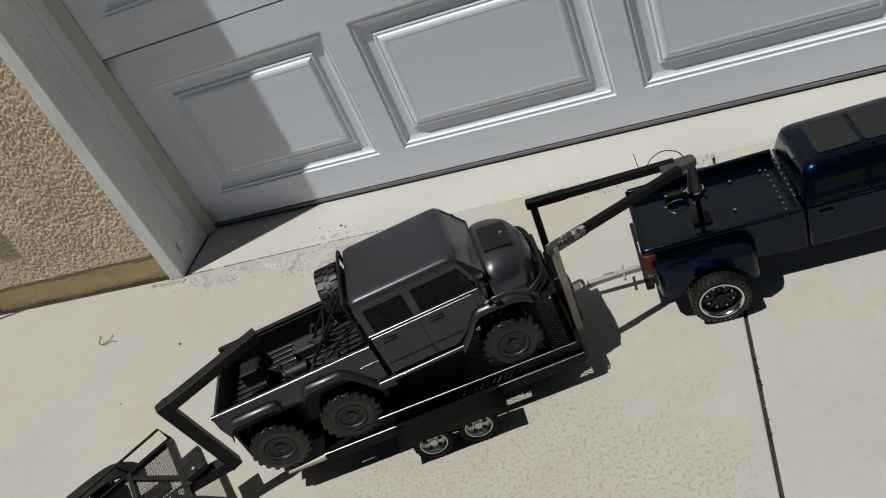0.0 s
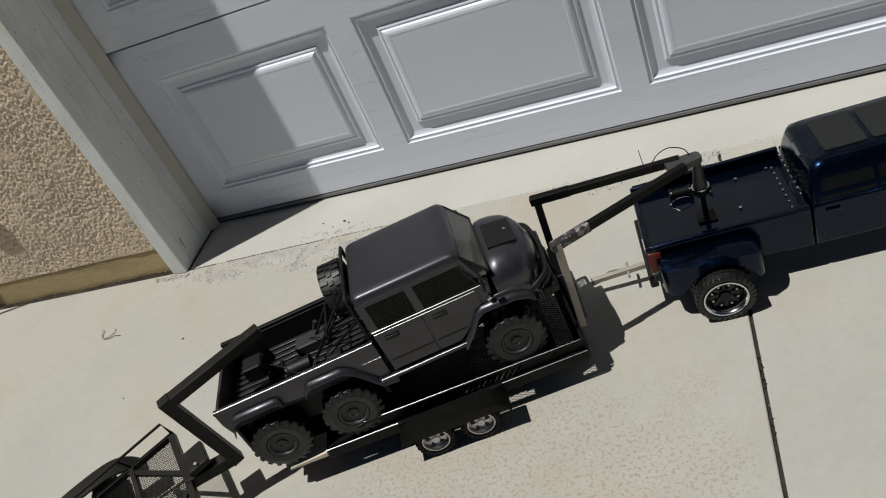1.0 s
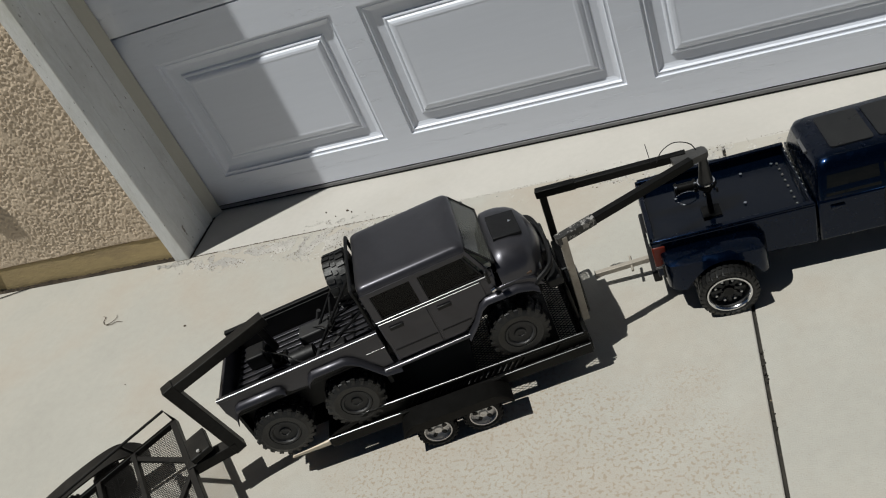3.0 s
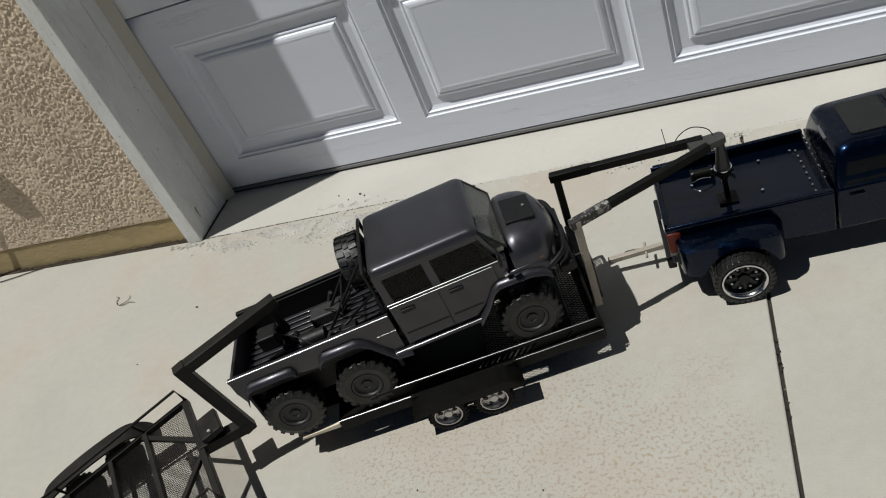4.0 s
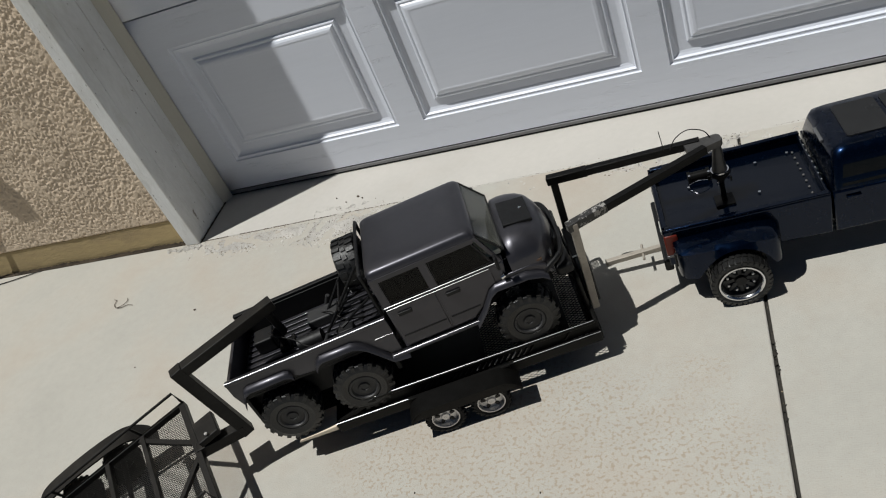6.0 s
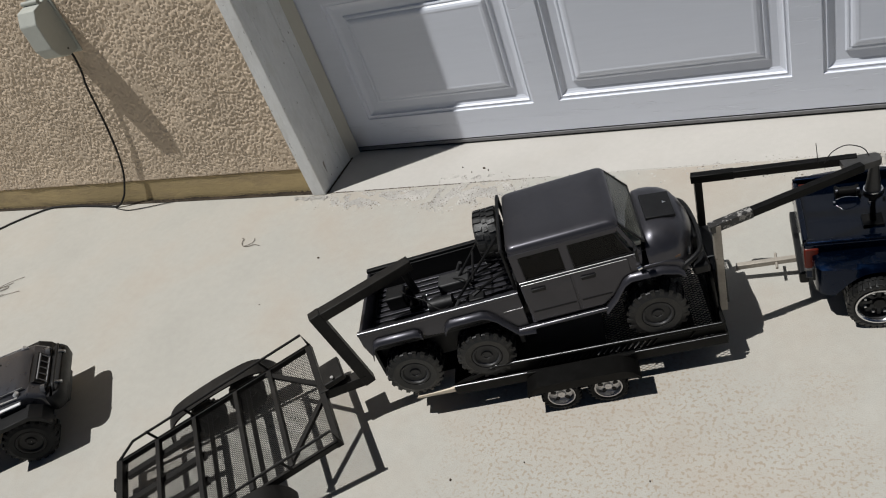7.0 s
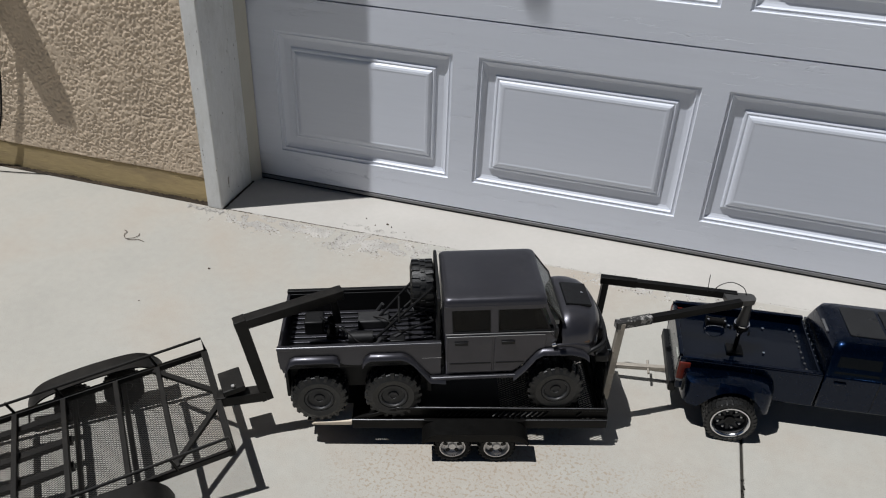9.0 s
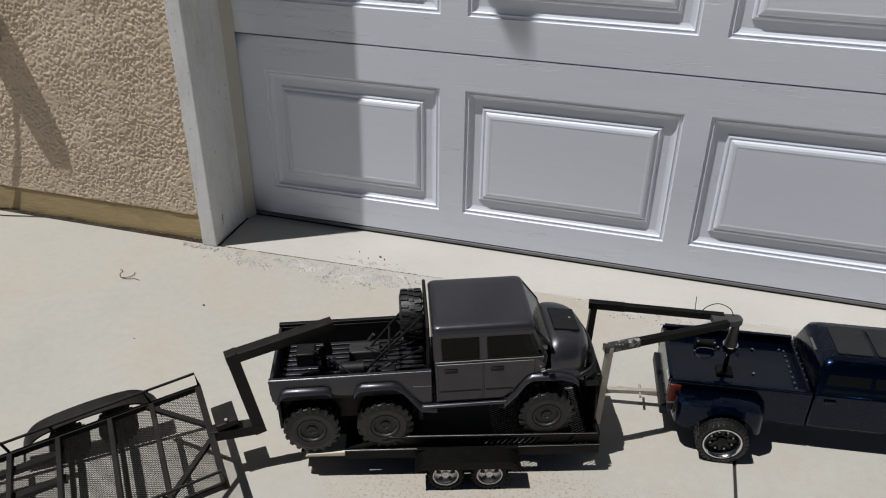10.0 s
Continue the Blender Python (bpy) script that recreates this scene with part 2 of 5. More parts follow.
def box(bm, x0, x1, y0, y1, z0, z1, bevel=0.0, m=None):
    """An upright block between these bounds, with rounded edges."""
    mat = Matrix.LocRotScale(((x0 + x1) / 2, (y0 + y1) / 2, (z0 + z1) / 2), None, (abs(x1 - x0), abs(y1 - y0), abs(z1 - z0)))
    mat = (m @ mat) if m else mat
    vs = [bm.verts.new(mat @ Vector((x, y, z))) for x in (-0.5, 0.5) for y in (-0.5, 0.5) for z in (-0.5, 0.5)]
    for q in ((0, 1, 3, 2), (4, 6, 7, 5), (0, 4, 5, 1), (2, 3, 7, 6), (0, 2, 6, 4), (1, 5, 7, 3)):
        bm.faces.new([vs[k] for k in q])
    if bevel:
        es = list({e for v in vs for e in v.link_edges})
        for f in bmesh.ops.bevel(bm, geom=es, offset=bevel, segments=2, profile=0.5, affect="EDGES")["faces"]:
            f.smooth = True
    return bm


def B(*a, **k):
    return box(bmesh.new(), *a, **k)


def bar(bm, a, c, w, h=None, up=(0, 0, 1), bevel=0.0):
    """A square bar from a to c."""
    a, c = Vector(a), Vector(c)
    h = h or w
    d = (c - a)
    x = d.normalized()
    y = Vector(up).cross(x)
    y = y.normalized() if y.length > 1e-4 else Vector((0, 1, 0))
    z = x.cross(y)
    m = Matrix((x, y, z)).transposed().to_4x4()
    m.translation = (a + c) / 2
    L = d.length
    return box(bm, -L / 2, L / 2, -w / 2, w / 2, -h / 2, h / 2, bevel, m)


def cyl(bm, a, c, r, r2=None, n=16):
    a, c = Vector(a), Vector(c)
    d = c - a
    m = Matrix.Translation((a + c) / 2) @ d.to_track_quat("Z", "Y").to_matrix().to_4x4()
    bmesh.ops.create_cone(bm, cap_ends=True, segments=n, radius1=r, radius2=r if r2 is None else r2, depth=d.length, matrix=m)
    return bm


def tube(bm, pts, r, n=8):
    """A round tube along points, with smooth joints."""
    pts = [Vector(p) for p in pts]
    rings, ref = [], Vector((0.13, 0.21, 0.97))
    for i, p in enumerate(pts):
        t = (pts[min(i + 1, len(pts) - 1)] - pts[max(i - 1, 0)]).normalized()
        u = (ref - t * ref.dot(t)).normalized()
        w = t.cross(u)
        ref = u
        rings.append([bm.verts.new(p + (u * math.cos(k * math.tau / n) + w * math.sin(k * math.tau / n)) * r) for k in range(n)])
    for a, c in zip(rings, rings[1:]):
        for k in range(n):
            bm.faces.new((a[k], a[(k + 1) % n], c[(k + 1) % n], c[k]))
    bm.faces.new(rings[0])
    bm.faces.new(rings[-1])
    return bm


def pebble(bm, m, rnd):
    """A small uneven stone with eight to twelve faces."""
    top, low = bm.verts.new(m @ Vector((0, 0, rnd.uniform(0.7, 1)))), bm.verts.new(m @ Vector((0, 0, -0.8)))
    n = rnd.choice((4, 5, 6))
    ring = [bm.verts.new(m @ (Vector((math.cos(k * math.tau / n), math.sin(k * math.tau / n), rnd.uniform(-0.3, 0.3))) * rnd.uniform(0.7, 1.1))) for k in range(n)]
    for k in range(n):
        bm.faces.new((ring[k], ring[(k + 1) % n], top))
        bm.faces.new((ring[(k + 1) % n], ring[k], low))


def curve(ctrl, steps=8):
    """Catmull-Rom points through the given ones."""
    p = [Vector(c) for c in ctrl]
    p = [p[0] * 2 - p[1]] + p + [p[-1] * 2 - p[-2]]
    out = []
    for i in range(1, len(p) - 2):
        for s in range(steps):
            t = s / steps
            out.append(0.5 * (2 * p[i] + (p[i + 1] - p[i - 1]) * t + (2 * p[i - 1] - 5 * p[i] + 4 * p[i + 1] - p[i + 2]) * t * t + (3 * p[i] - p[i - 1] - 3 * p[i + 1] + p[i + 2]) * t ** 3))
    return out + [p[-2]]


def loft(bm, rings, caps=True):
    vs = [[bm.verts.new(p) for p in r] for r in rings]
    n = len(vs[0])
    for a, c in zip(vs, vs[1:]):
        for k in range(n):
            bm.faces.new((a[k], a[(k + 1) % n], c[(k + 1) % n], c[k]))
    if caps:
        bm.faces.new(vs[0])
        bm.faces.new(vs[-1])
    return bm


def rr(x0, x1, y0, y1, r, z=0.0, n=4):
    """A rounded rectangle of points at height z."""
    out = []
    for cx, cy, a0 in ((x1 - r, y1 - r, 0), (x0 + r, y1 - r, 90), (x0 + r, y0 + r, 180), (x1 - r, y0 + r, 270)):
        for k in range(n + 1):
            a = radians(a0 + 90 * k / n)
            out.append(Vector((cx + r * math.cos(a), cy + r * math.sin(a), z)))
    return out


def prism(bm, profile, y0, y1, bevel=0.0):
    """A side outline (x, z) stretched from y0 to y1."""
    a = [bm.verts.new((x, y0, z)) for x, z in profile]
    c = [bm.verts.new((x, y1, z)) for x, z in profile]
    n = len(a)
    fs = [bm.faces.new(a), bm.faces.new(c)]
    for k in range(n):
        fs.append(bm.faces.new((a[k], a[(k + 1) % n], c[(k + 1) % n], c[k])))
    if bevel:
        for f in bmesh.ops.bevel(bm, geom=list({e for f in fs[:2] for e in f.edges}), offset=bevel, segments=2, profile=0.5, affect="EDGES")["faces"]:
            f.smooth = True
    return bm


def lathe(bm, profile, n=32, axis="Y"):
    """(radius, along) points turned about the axis."""
    rings = []
    for k in range(n):
        a = k * math.tau / n
        co, si = math.cos(a), math.sin(a)
        rings.append([bm.verts.new((r * co, h, r * si) if axis == "Y" else ((h, r * co, r * si) if axis == "X" else (r * co, r * si, h))) for r, h in profile])
    for k in range(n):
        a, c = rings[k], rings[(k + 1) % n]
        for j in range(len(profile) - 1):
            bm.faces.new((a[j], a[j + 1], c[j + 1], c[j]))
    return bm


def chamfer(bm, x0, x1, y, z0, z1, s, w=0.003):
    """A narrow strip along x on the side s, its face tilted outwards by 28 degrees, rising from z0 to z1."""
    w *= 0.62
    out, down = w * math.cos(radians(28)), w * math.sin(radians(28))
    return loft(bm, [[Vector((x, y, z)), Vector((x, y + s * out, z - down)), Vector((x, y + s * out * 0.6, z - down - 0.001)), Vector((x, y, z - 0.0012))] for x, z in ((x0, z0), (x1, z1))])


def wire_mesh(bm, x0, x1, y0, y1, z, pitch, w=0.0008, h=0.0010):
    """Expanded metal: two sets of slanted strands between the bounds."""
    for s in (1, -1):
        slope = 0.55 * s
        span = abs(slope) * (x1 - x0)
        c = y0 - span
        while c < y1 + span:
            pts = []
            for x in (x0, x1):
                pts.append((x, c + slope * (x - x0)))
            (xa, ya), (xb, yb) = pts
            lo, hi = 0.0, 1.0
            for lim, sign in ((y0, 1), (y1, -1)):
                fa, fb = sign * (ya - lim), sign * (yb - lim)
                if fa < 0 and fb < 0:
                    lo = 2
                elif fa < 0:
                    lo = max(lo, fa / (fa - fb))
                elif fb < 0:
                    hi = min(hi, fa / (fa - fb))
            if hi - lo > 0.02:
                bar(bm, (xa + (xb - xa) * lo, ya + (yb - ya) * lo, z), (xa + (xb - xa) * hi, ya + (yb - ya) * hi, z), w, h)
            c += pitch
    return bm


def wheel(parent, x, y, z, side, r, w, rim_r, rim_mat, tyre_mat, lugs=20, style="crawler"):
    """hub > tyre, rim. side: -1 shows its face towards -y."""
    hub = part("wheel", cyl(bmesh.new(), (0, -w * 0.30, 0), (0, w * 0.3, 0), rim_r * 0.26, n=14), PLASTIC if style == "dish" else rim_mat, parent)
    hub.matrix_basis = pose(x, y, z, 0, 0, 0 if side < 0 else 180)
    bm = bmesh.new()
    bulge = 0.575 if style == "crawler" else 0.52
    lathe(bm, [(rim_r, -w * 0.40), (rim_r + 0.003, -w * (bulge - 0.045)), ((r + rim_r) / 2, -w * bulge), (r * 0.91, -w * 0.49), (r * 0.93, -w * 0.47), (r * 0.955, -w * 0.38), (r * 0.96, 0), (r * 0.955, w * 0.38), (r * 0.93, w * 0.47), ((r + rim_r) / 2, w * 0.52), (rim_r + 0.003, w * 0.47), (rim_r, w * 0.40), (rim_r, -w * 0.40)], 40)
    for k in range(lugs):
        for row, off in ((-1, 0.0), (1, 0.5)):
            a = 360 * (k + off) / lugs
            m = pose(0, 0, 0, 0, a, 0) @ pose(0, row * w * 0.31, r * 0.955, 0, 0, row * 5)
            box(bm, -r * 0.072, r * 0.072, -w * 0.165, w * 0.165, -0.002, r * 0.050, 0, m)
            m2 = pose(0, 0, 0, 0, a, 0) @ pose(0, row * w * 0.485, r * 0.90, row * 12, 0, 0)
            box(bm, -r * 0.06, r * 0.06, -0.0012, 0.0012, -r * (0.12 if style == "crawler" else 0.07), r * 0.05, 0, m2)
        if style != "street":
            m = pose(0, 0, 0, 0, 360 * (k + 0.25) / lugs, 0) @ pose(0, 0, r * 0.955, 0, 0, 8)
            box(bm, -r * 0.072, r * 0.072, -w * 0.10, w * 0.10, -0.002, r * 0.046, 0, m)
    part("tyre", bm, tyre_mat, hub, smooth=25)
    bm = bmesh.new()
    if style == "dish":
        lathe(bm, [(rim_r * 1.03, -w * 0.47), (rim_r * 1.04, -w * 0.50), (rim_r * 0.97, -w * 0.51), (rim_r * 0.90, -w * 0.44), (rim_r * 0.89, -w * 0.36)], 40)
        part("rim", bm, CHROME, hub, "polished deep-dish outer rim")
        bm = bmesh.new()
        lathe(bm, [(rim_r * 0.89, -w * 0.36), (rim_r * 0.85, -w * 0.02), (rim_r * 0.5, 0.0), (0.001, 0.0)], 32)
        for k in range(8):
            m = pose(0, 0, 0, 0, k * 45, 0)
            box(bm, -rim_r * 0.10, rim_r * 0.10, -w * 0.16, -w * 0.0, rim_r * 0.25, rim_r * 0.82, 0.0012, m)
        for k in range(8):
            a = radians(k * 45 + 22.5)
            cyl(bm, (rim_r * 0.36 * math.cos(a), -w * 0.2, rim_r * 0.36 * math.sin(a)), (rim_r * 0.36 * math.cos(a), 0, rim_r * 0.36 * math.sin(a)), rim_r * 0.055, n=6)
        part("rim_centre", bm, RIMGREY, hub, "dark spoked wheel centre")
        for k in range(8):
            a = radians(k * 45 + 22)
            part("bright_bolt", cyl(bmesh.new(), (rim_r * 0.62 * math.cos(a), -w * 0.22, rim_r * 0.62 * math.sin(a)), (rim_r * 0.62 * math.cos(a), -w * 0.10, rim_r * 0.62 * math.sin(a)), rim_r * 0.060, n=8), SILVEREDGE, hub)
    elif style == "street":
        lathe(bm, [(rim_r * 1.02, -w * 0.44), (rim_r * 1.03, -w * 0.47), (rim_r * 0.94, -w * 0.47), (rim_r * 0.86, -w * 0.36), (rim_r * 0.84, -w * 0.1)], 32)
        lathe(bm, [(rim_r * 0.86, -w * 0.36), (rim_r * 0.80, -w * 0.24), (rim_r * 0.35, -w * 0.30), (rim_r * 0.28, -w * 0.40), (0.0005, -w * 0.41)], 32)
        part("rim", bm, rim_mat, hub, "dished slotted rim")
        for k in range(5):
            a = radians(k * 72 + 18)
            m = pose(rim_r * 0.58 * math.cos(a), -w * 0.27, rim_r * 0.58 * math.sin(a), 0, -math.degrees(a), 0)
            part("rim_slot", loft(bmesh.new(), [[m @ Vector((p.x, -0.0016, p.y)) for p in rr(-rim_r * 0.20, rim_r * 0.20, -rim_r * 0.13, rim_r * 0.13, rim_r * 0.12, 0, 3)], [m @ Vector((p.x, 0.004, p.y)) for p in rr(-rim_r * 0.20, rim_r * 0.20, -rim_r * 0.13, rim_r * 0.13, rim_r * 0.12, 0, 3)]]), PLASTIC, hub)
    else:
        lathe(bm, [(rim_r * 1.06, -w * 0.44), (rim_r * 1.08, -w * 0.50), (rim_r * 1.04, -w * 0.53), (rim_r * 0.90, -w * 0.53), (rim_r * 0.86, -w * 0.48), (rim_r * 0.80, -w * 0.43), (rim_r * 0.62, -w * 0.41), (rim_r * 0.42, -w * 0.43), (rim_r * 0.38, -w * 0.49), (rim_r * 0.24, -w * 0.50), (rim_r * 0.22, -w * 0.46), (0.0005, -w * 0.46)], 40)
        for k in range(12):
            a = radians(k * 30)
            cyl(bm, (rim_r * 0.97 * math.cos(a), -w * 0.55, rim_r * 0.97 * math.sin(a)), (rim_r * 0.97 * math.cos(a), -w * 0.50, rim_r * 0.97 * math.sin(a)), rim_r * 0.04, n=6)
        for k in range(6):
            a = radians(k * 60 + 15)
            cyl(bm, (rim_r * 0.31 * math.cos(a), -w * 0.52, rim_r * 0.31 * math.sin(a)), (rim_r * 0.31 * math.cos(a), -w * 0.47, rim_r * 0.31 * math.sin(a)), rim_r * 0.04, n=6)
        part("rim", bm, rim_mat, hub, "dark beadlock rim with small bolts")
    return hub


# ---- ground ----
JOINT = 1.334


def ledge(x):
    """Where the driveway ends and the apron begins: a line a little askew to the door."""
    return -0.1965 + 0.029 * max(-0.1, min(x, 4.0))


def ground():
    bm = bmesh.new()
    bmesh.ops.create_grid(bm, x_segments=4, y_segments=4, size=600, matrix=Matrix.Translation((0, -580, -0.05)))
    tagged(part("ground", bm, EARTH), "pale dusty ground running off to the horizon", "ground", kind="structure")

    def slab(label, plan, mat, top=0.0):
        """A slab with this outline, its upper edges a little rounded."""
        n = len(plan)
        cx, cy = sum(p[0] for p in plan) / n, sum(p[1] for p in plan) / n
        def loop(inset, z):
            return [Vector((x - inset * (1 if x > cx else -1), y - inset * (1 if y > cy else -1), z)) for x, y in plan]
        bm = loft(bmesh.new(), [loop(0, -0.12), loop(0, top - 0.0025), loop(0.0008, top - 0.0008), loop(0.0025, top)])
        return tagged(part("pavement", bm, mat, smooth=20), label, "pavement", kind="structure")
    slab("pale broom-finished concrete driveway slab in full sun", [(-6, -9), (JOINT - 0.0028, -9), (JOINT - 0.0028, ledge(JOINT)), (-0.03, ledge(-0.03)), (-6, ledge(-0.03))], CONCRETE)
    slab("pale concrete driveway slab beyond the dark joint", [(JOINT + 0.0028, -9), (9, -9), (9, ledge(9)), (JOINT + 0.0028, ledge(JOINT))], CONCRETE)
    slab("smooth pale concrete apron in front of the garage door", [(-0.09, ledge(-0.09) + 0.0024), (4.95, ledge(4.95) + 0.0024), (4.95, 0.4), (-0.09, 0.4)], APRON)
    slab("pale concrete strip along the foot of the stucco wall", [(-6, -0.1965), (-0.0915, -0.1965), (-0.0915, -0.1), (-6, -0.1)], APRON, -0.004)
    bm = B(JOINT - 0.0039, JOINT + 0.0039, -9, ledge(JOINT), -0.05, -0.005)
    tagged(part("trim", bm, FILLER), "dark crumbling filler in the joint of the driveway", "joint", kind="structure")
    # crumbs of filler standing out of the joint
    bm = bmesh.new()
    rnd = random.Random(4)
    for k in range(420):
        y = -0.62 - 1.1 * rnd.random()
        if noise.noise(Vector((y * 16, 0.7, 3.3))) < 0.02:
            continue
        m = pose(JOINT + rnd.gauss(0.0016, 0.0024), y, -0.004 + rnd.random() * 0.004, rnd.uniform(0, 360), rnd.uniform(0, 360), 0)
        pebble(bm, m @ Matrix.Scale(rnd.uniform(0.0010, 0.0032), 4), rnd)
    tagged(part("joint_crumbs", bm, FILLER, smooth=0), "crumbling dark grit along the driveway joint", "grit", kind="stuff")
    # worn patches beside the ledge, where pale stones stand out of the surface, and grit along the crack
    pale, dark, grit = bmesh.new(), bmesh.new(), bmesh.new()
    rnd = random.Random(9)
    patches = ((0.115, -0.236, 0.125, 0.030), (0.375, -0.240, 0.105, 0.040), (0.500, -0.226, 0.130, 0.038), (0.250, -0.222, 0.080, 0.016), (1.22, -0.195, 0.240, 0.026), (0.400, -0.160, 0.075, 0.010))
    for k in range(15000):
        px, py, rx, ry = patches[min(int(rnd.random() * 5.1), 5)]
        x, y = px + rnd.gauss(0, 0.52) * rx, py + rnd.gauss(0, 0.52) * ry
        if noise.noise(Vector((x * 38, y * 38, 1.7))) < -0.12 or abs(y - ledge(x)) < 0.0022:
            continue
        tone = rnd.random()
        size = rnd.uniform(0.0015, 0.0039) if tone < 0.85 else rnd.uniform(0.0010, 0.0034)
        m = Matrix.LocRotScale((x, y, 0.0), Euler((rnd.uniform(-0.2, 0.2), rnd.uniform(-0.2, 0.2), rnd.random() * 6)), (1, rnd.uniform(0.5, 1), rnd.uniform(0.40, 0.75) if tone < 0.85 else 0.45))
        # the dark ones stand in for small shadows among the pale stones
        pebble(pale if tone < 0.85 else dark, m @ Matrix.Scale(size, 4), rnd)
    for k in range(2600):
        x = rnd.uniform(-0.02, 1.75)
        if noise.noise(Vector((x * 14, 0.3, 5.1))) < -0.25:
            continue
        pebble(grit, pose(x, ledge(x) + 0.0012 + rnd.gauss(0, 0.0010), -0.0012, 0, 0, rnd.uniform(0, 90)) @ Matrix.Scale(rnd.uniform(0.0008, 0.0022), 4), rnd)
    tagged(part("exposed_aggregate", pale, PEBBLE, smooth=0), "pale stones exposed in worn patches of the slab", "aggregate", kind="stuff")
    tagged(part("dark_aggregate", dark, SHADOWSTONE, smooth=0), "dark specks for the small shadows among the exposed stones", "aggregate", kind="stuff")
    tagged(part("ledge_grit", grit, SOIL, smooth=0), "dark grit caught in the crack before the apron", "grit", kind="stuff")


# ---- house front ----
DOOR_W, SEC_H = 4.87, 0.533


def garage_door():
    door = thing("door_1", Matrix.Identity(4), "white raised-panel sectional garage door, closed, wood-grain embossed", "garage door", kind="structure")
    edges = [(0.06, 0.553)] + [(0.620 + 0.598 * k, 0.620 + 0.598 * k + 0.536) for k in range(7)]

    def panel_mesh(w, h, name, parent):
        # moulded outline: from the face down into the groove and up to the raised field
        bm = bmesh.new()
        steps = [(0.0, 0.0), (0.0018, 0.0040), (0.006, 0.0048), (0.0095, 0.0036), (0.0125, 0.0085), (0.018, 0.0110), (0.0235, 0.0125), (0.043, 0.0125), (0.046, 0.0085), (0.0495, 0.0072), (0.0535, 0.0082), (0.0570, 0.0045), (0.062, 0.0022), (0.068, 0.0015), (0.072, 0.0020), (0.080, 0.0020)]
        rings = []
        for i, d in steps:
            rings.append([Vector((i, d, i)), Vector((w - i, d, i)), Vector((w - i, d, h - i)), Vector((i, d, h - i))])
        vs = [[bm.verts.new(p) for p in r] for r in rings]
        for a, c in zip(vs, vs[1:]):
            for k in range(4):
                bm.faces.new((a[k], a[(k + 1) % 4], c[(k + 1) % 4], c[k]))
        bm.faces.new(vs[-1])
        return part(name, bm, DOORPAINT, parent, smooth=6)

    first = {}
    for s in range(4):
        z0 = 0.0185 if s == 0 else 0.545 + (s - 1) * SEC_H + 0.0015
        z1 = 0.545 + s * SEC_H - 0.0025
        p0, p1 = 0.545 + (s - 1) * SEC_H + 0.092, 0.545 + (s - 1) * SEC_H + 0.440
        bm = bmesh.new()
        xs = [-0.05] + [x for e in edges for x in e] + [DOOR_W + 0.05]
        zs = [z0, p0, p1, z1]
        for i in range(len(xs) - 1):
            for j in range(3):
                if i % 2 == 1 and j == 1:
                    continue
                bm.faces.new([bm.verts.new((xs[a], 0, zs[c])) for a, c in ((i, j), (i + 1, j), (i + 1, j + 1), (i, j + 1))])
        bmesh.ops.remove_doubles(bm, verts=bm.verts, dist=1e-5)
        # rolled lips at the section's top and bottom, and a back face
        for z, dz in ((z0, 0.003), (z1, -0.003)):
            bm.faces.new([bm.verts.new(p) for p in ((-0.05, 0, z), (DOOR_W + 0.05, 0, z), (DOOR_W + 0.05, 0.04, z), (-0.05, 0.04, z))])
        bm.faces.new([bm.verts.new(p) for p in ((-0.05, 0.04, z0), (DOOR_W + 0.05, 0.04, z0), (DOOR_W + 0.05, 0.04, z1), (-0.05, 0.04, z1))])
        bmesh.ops.remove_doubles(bm, verts=bm.verts, dist=1e-5)
        sec = part("door_section", bm, DOORGRAIN, door, smooth=20)
        for x0, x1 in edges:
            w = round(x1 - x0, 4)
            if w not in first:
                first[w] = panel_mesh(w, p1 - p0, "panel", sec)
                first[w].matrix_basis = pose(x0, 0, p0)
            else:
                again(first[w], pose(x0, 0, p0), sec)
    part("seal_retainer", B(-0.05, DOOR_W + 0.05, -0.001, 0.03, 0.0055, 0.0148, 0.001), RETAINER, door, "dull grey metal seal retainer")
    part("bottom_seal", B(-0.05, DOOR_W + 0.05, 0.001, 0.03, 0.0, 0.0054, 0.002), RUBBER, door, "black rubber bottom seal")
    part("shadow_gap", B(-0.05, DOOR_W + 0.05, 0.006, 0.03, 0.0151, 0.0184), RUBBER, door)
    return door


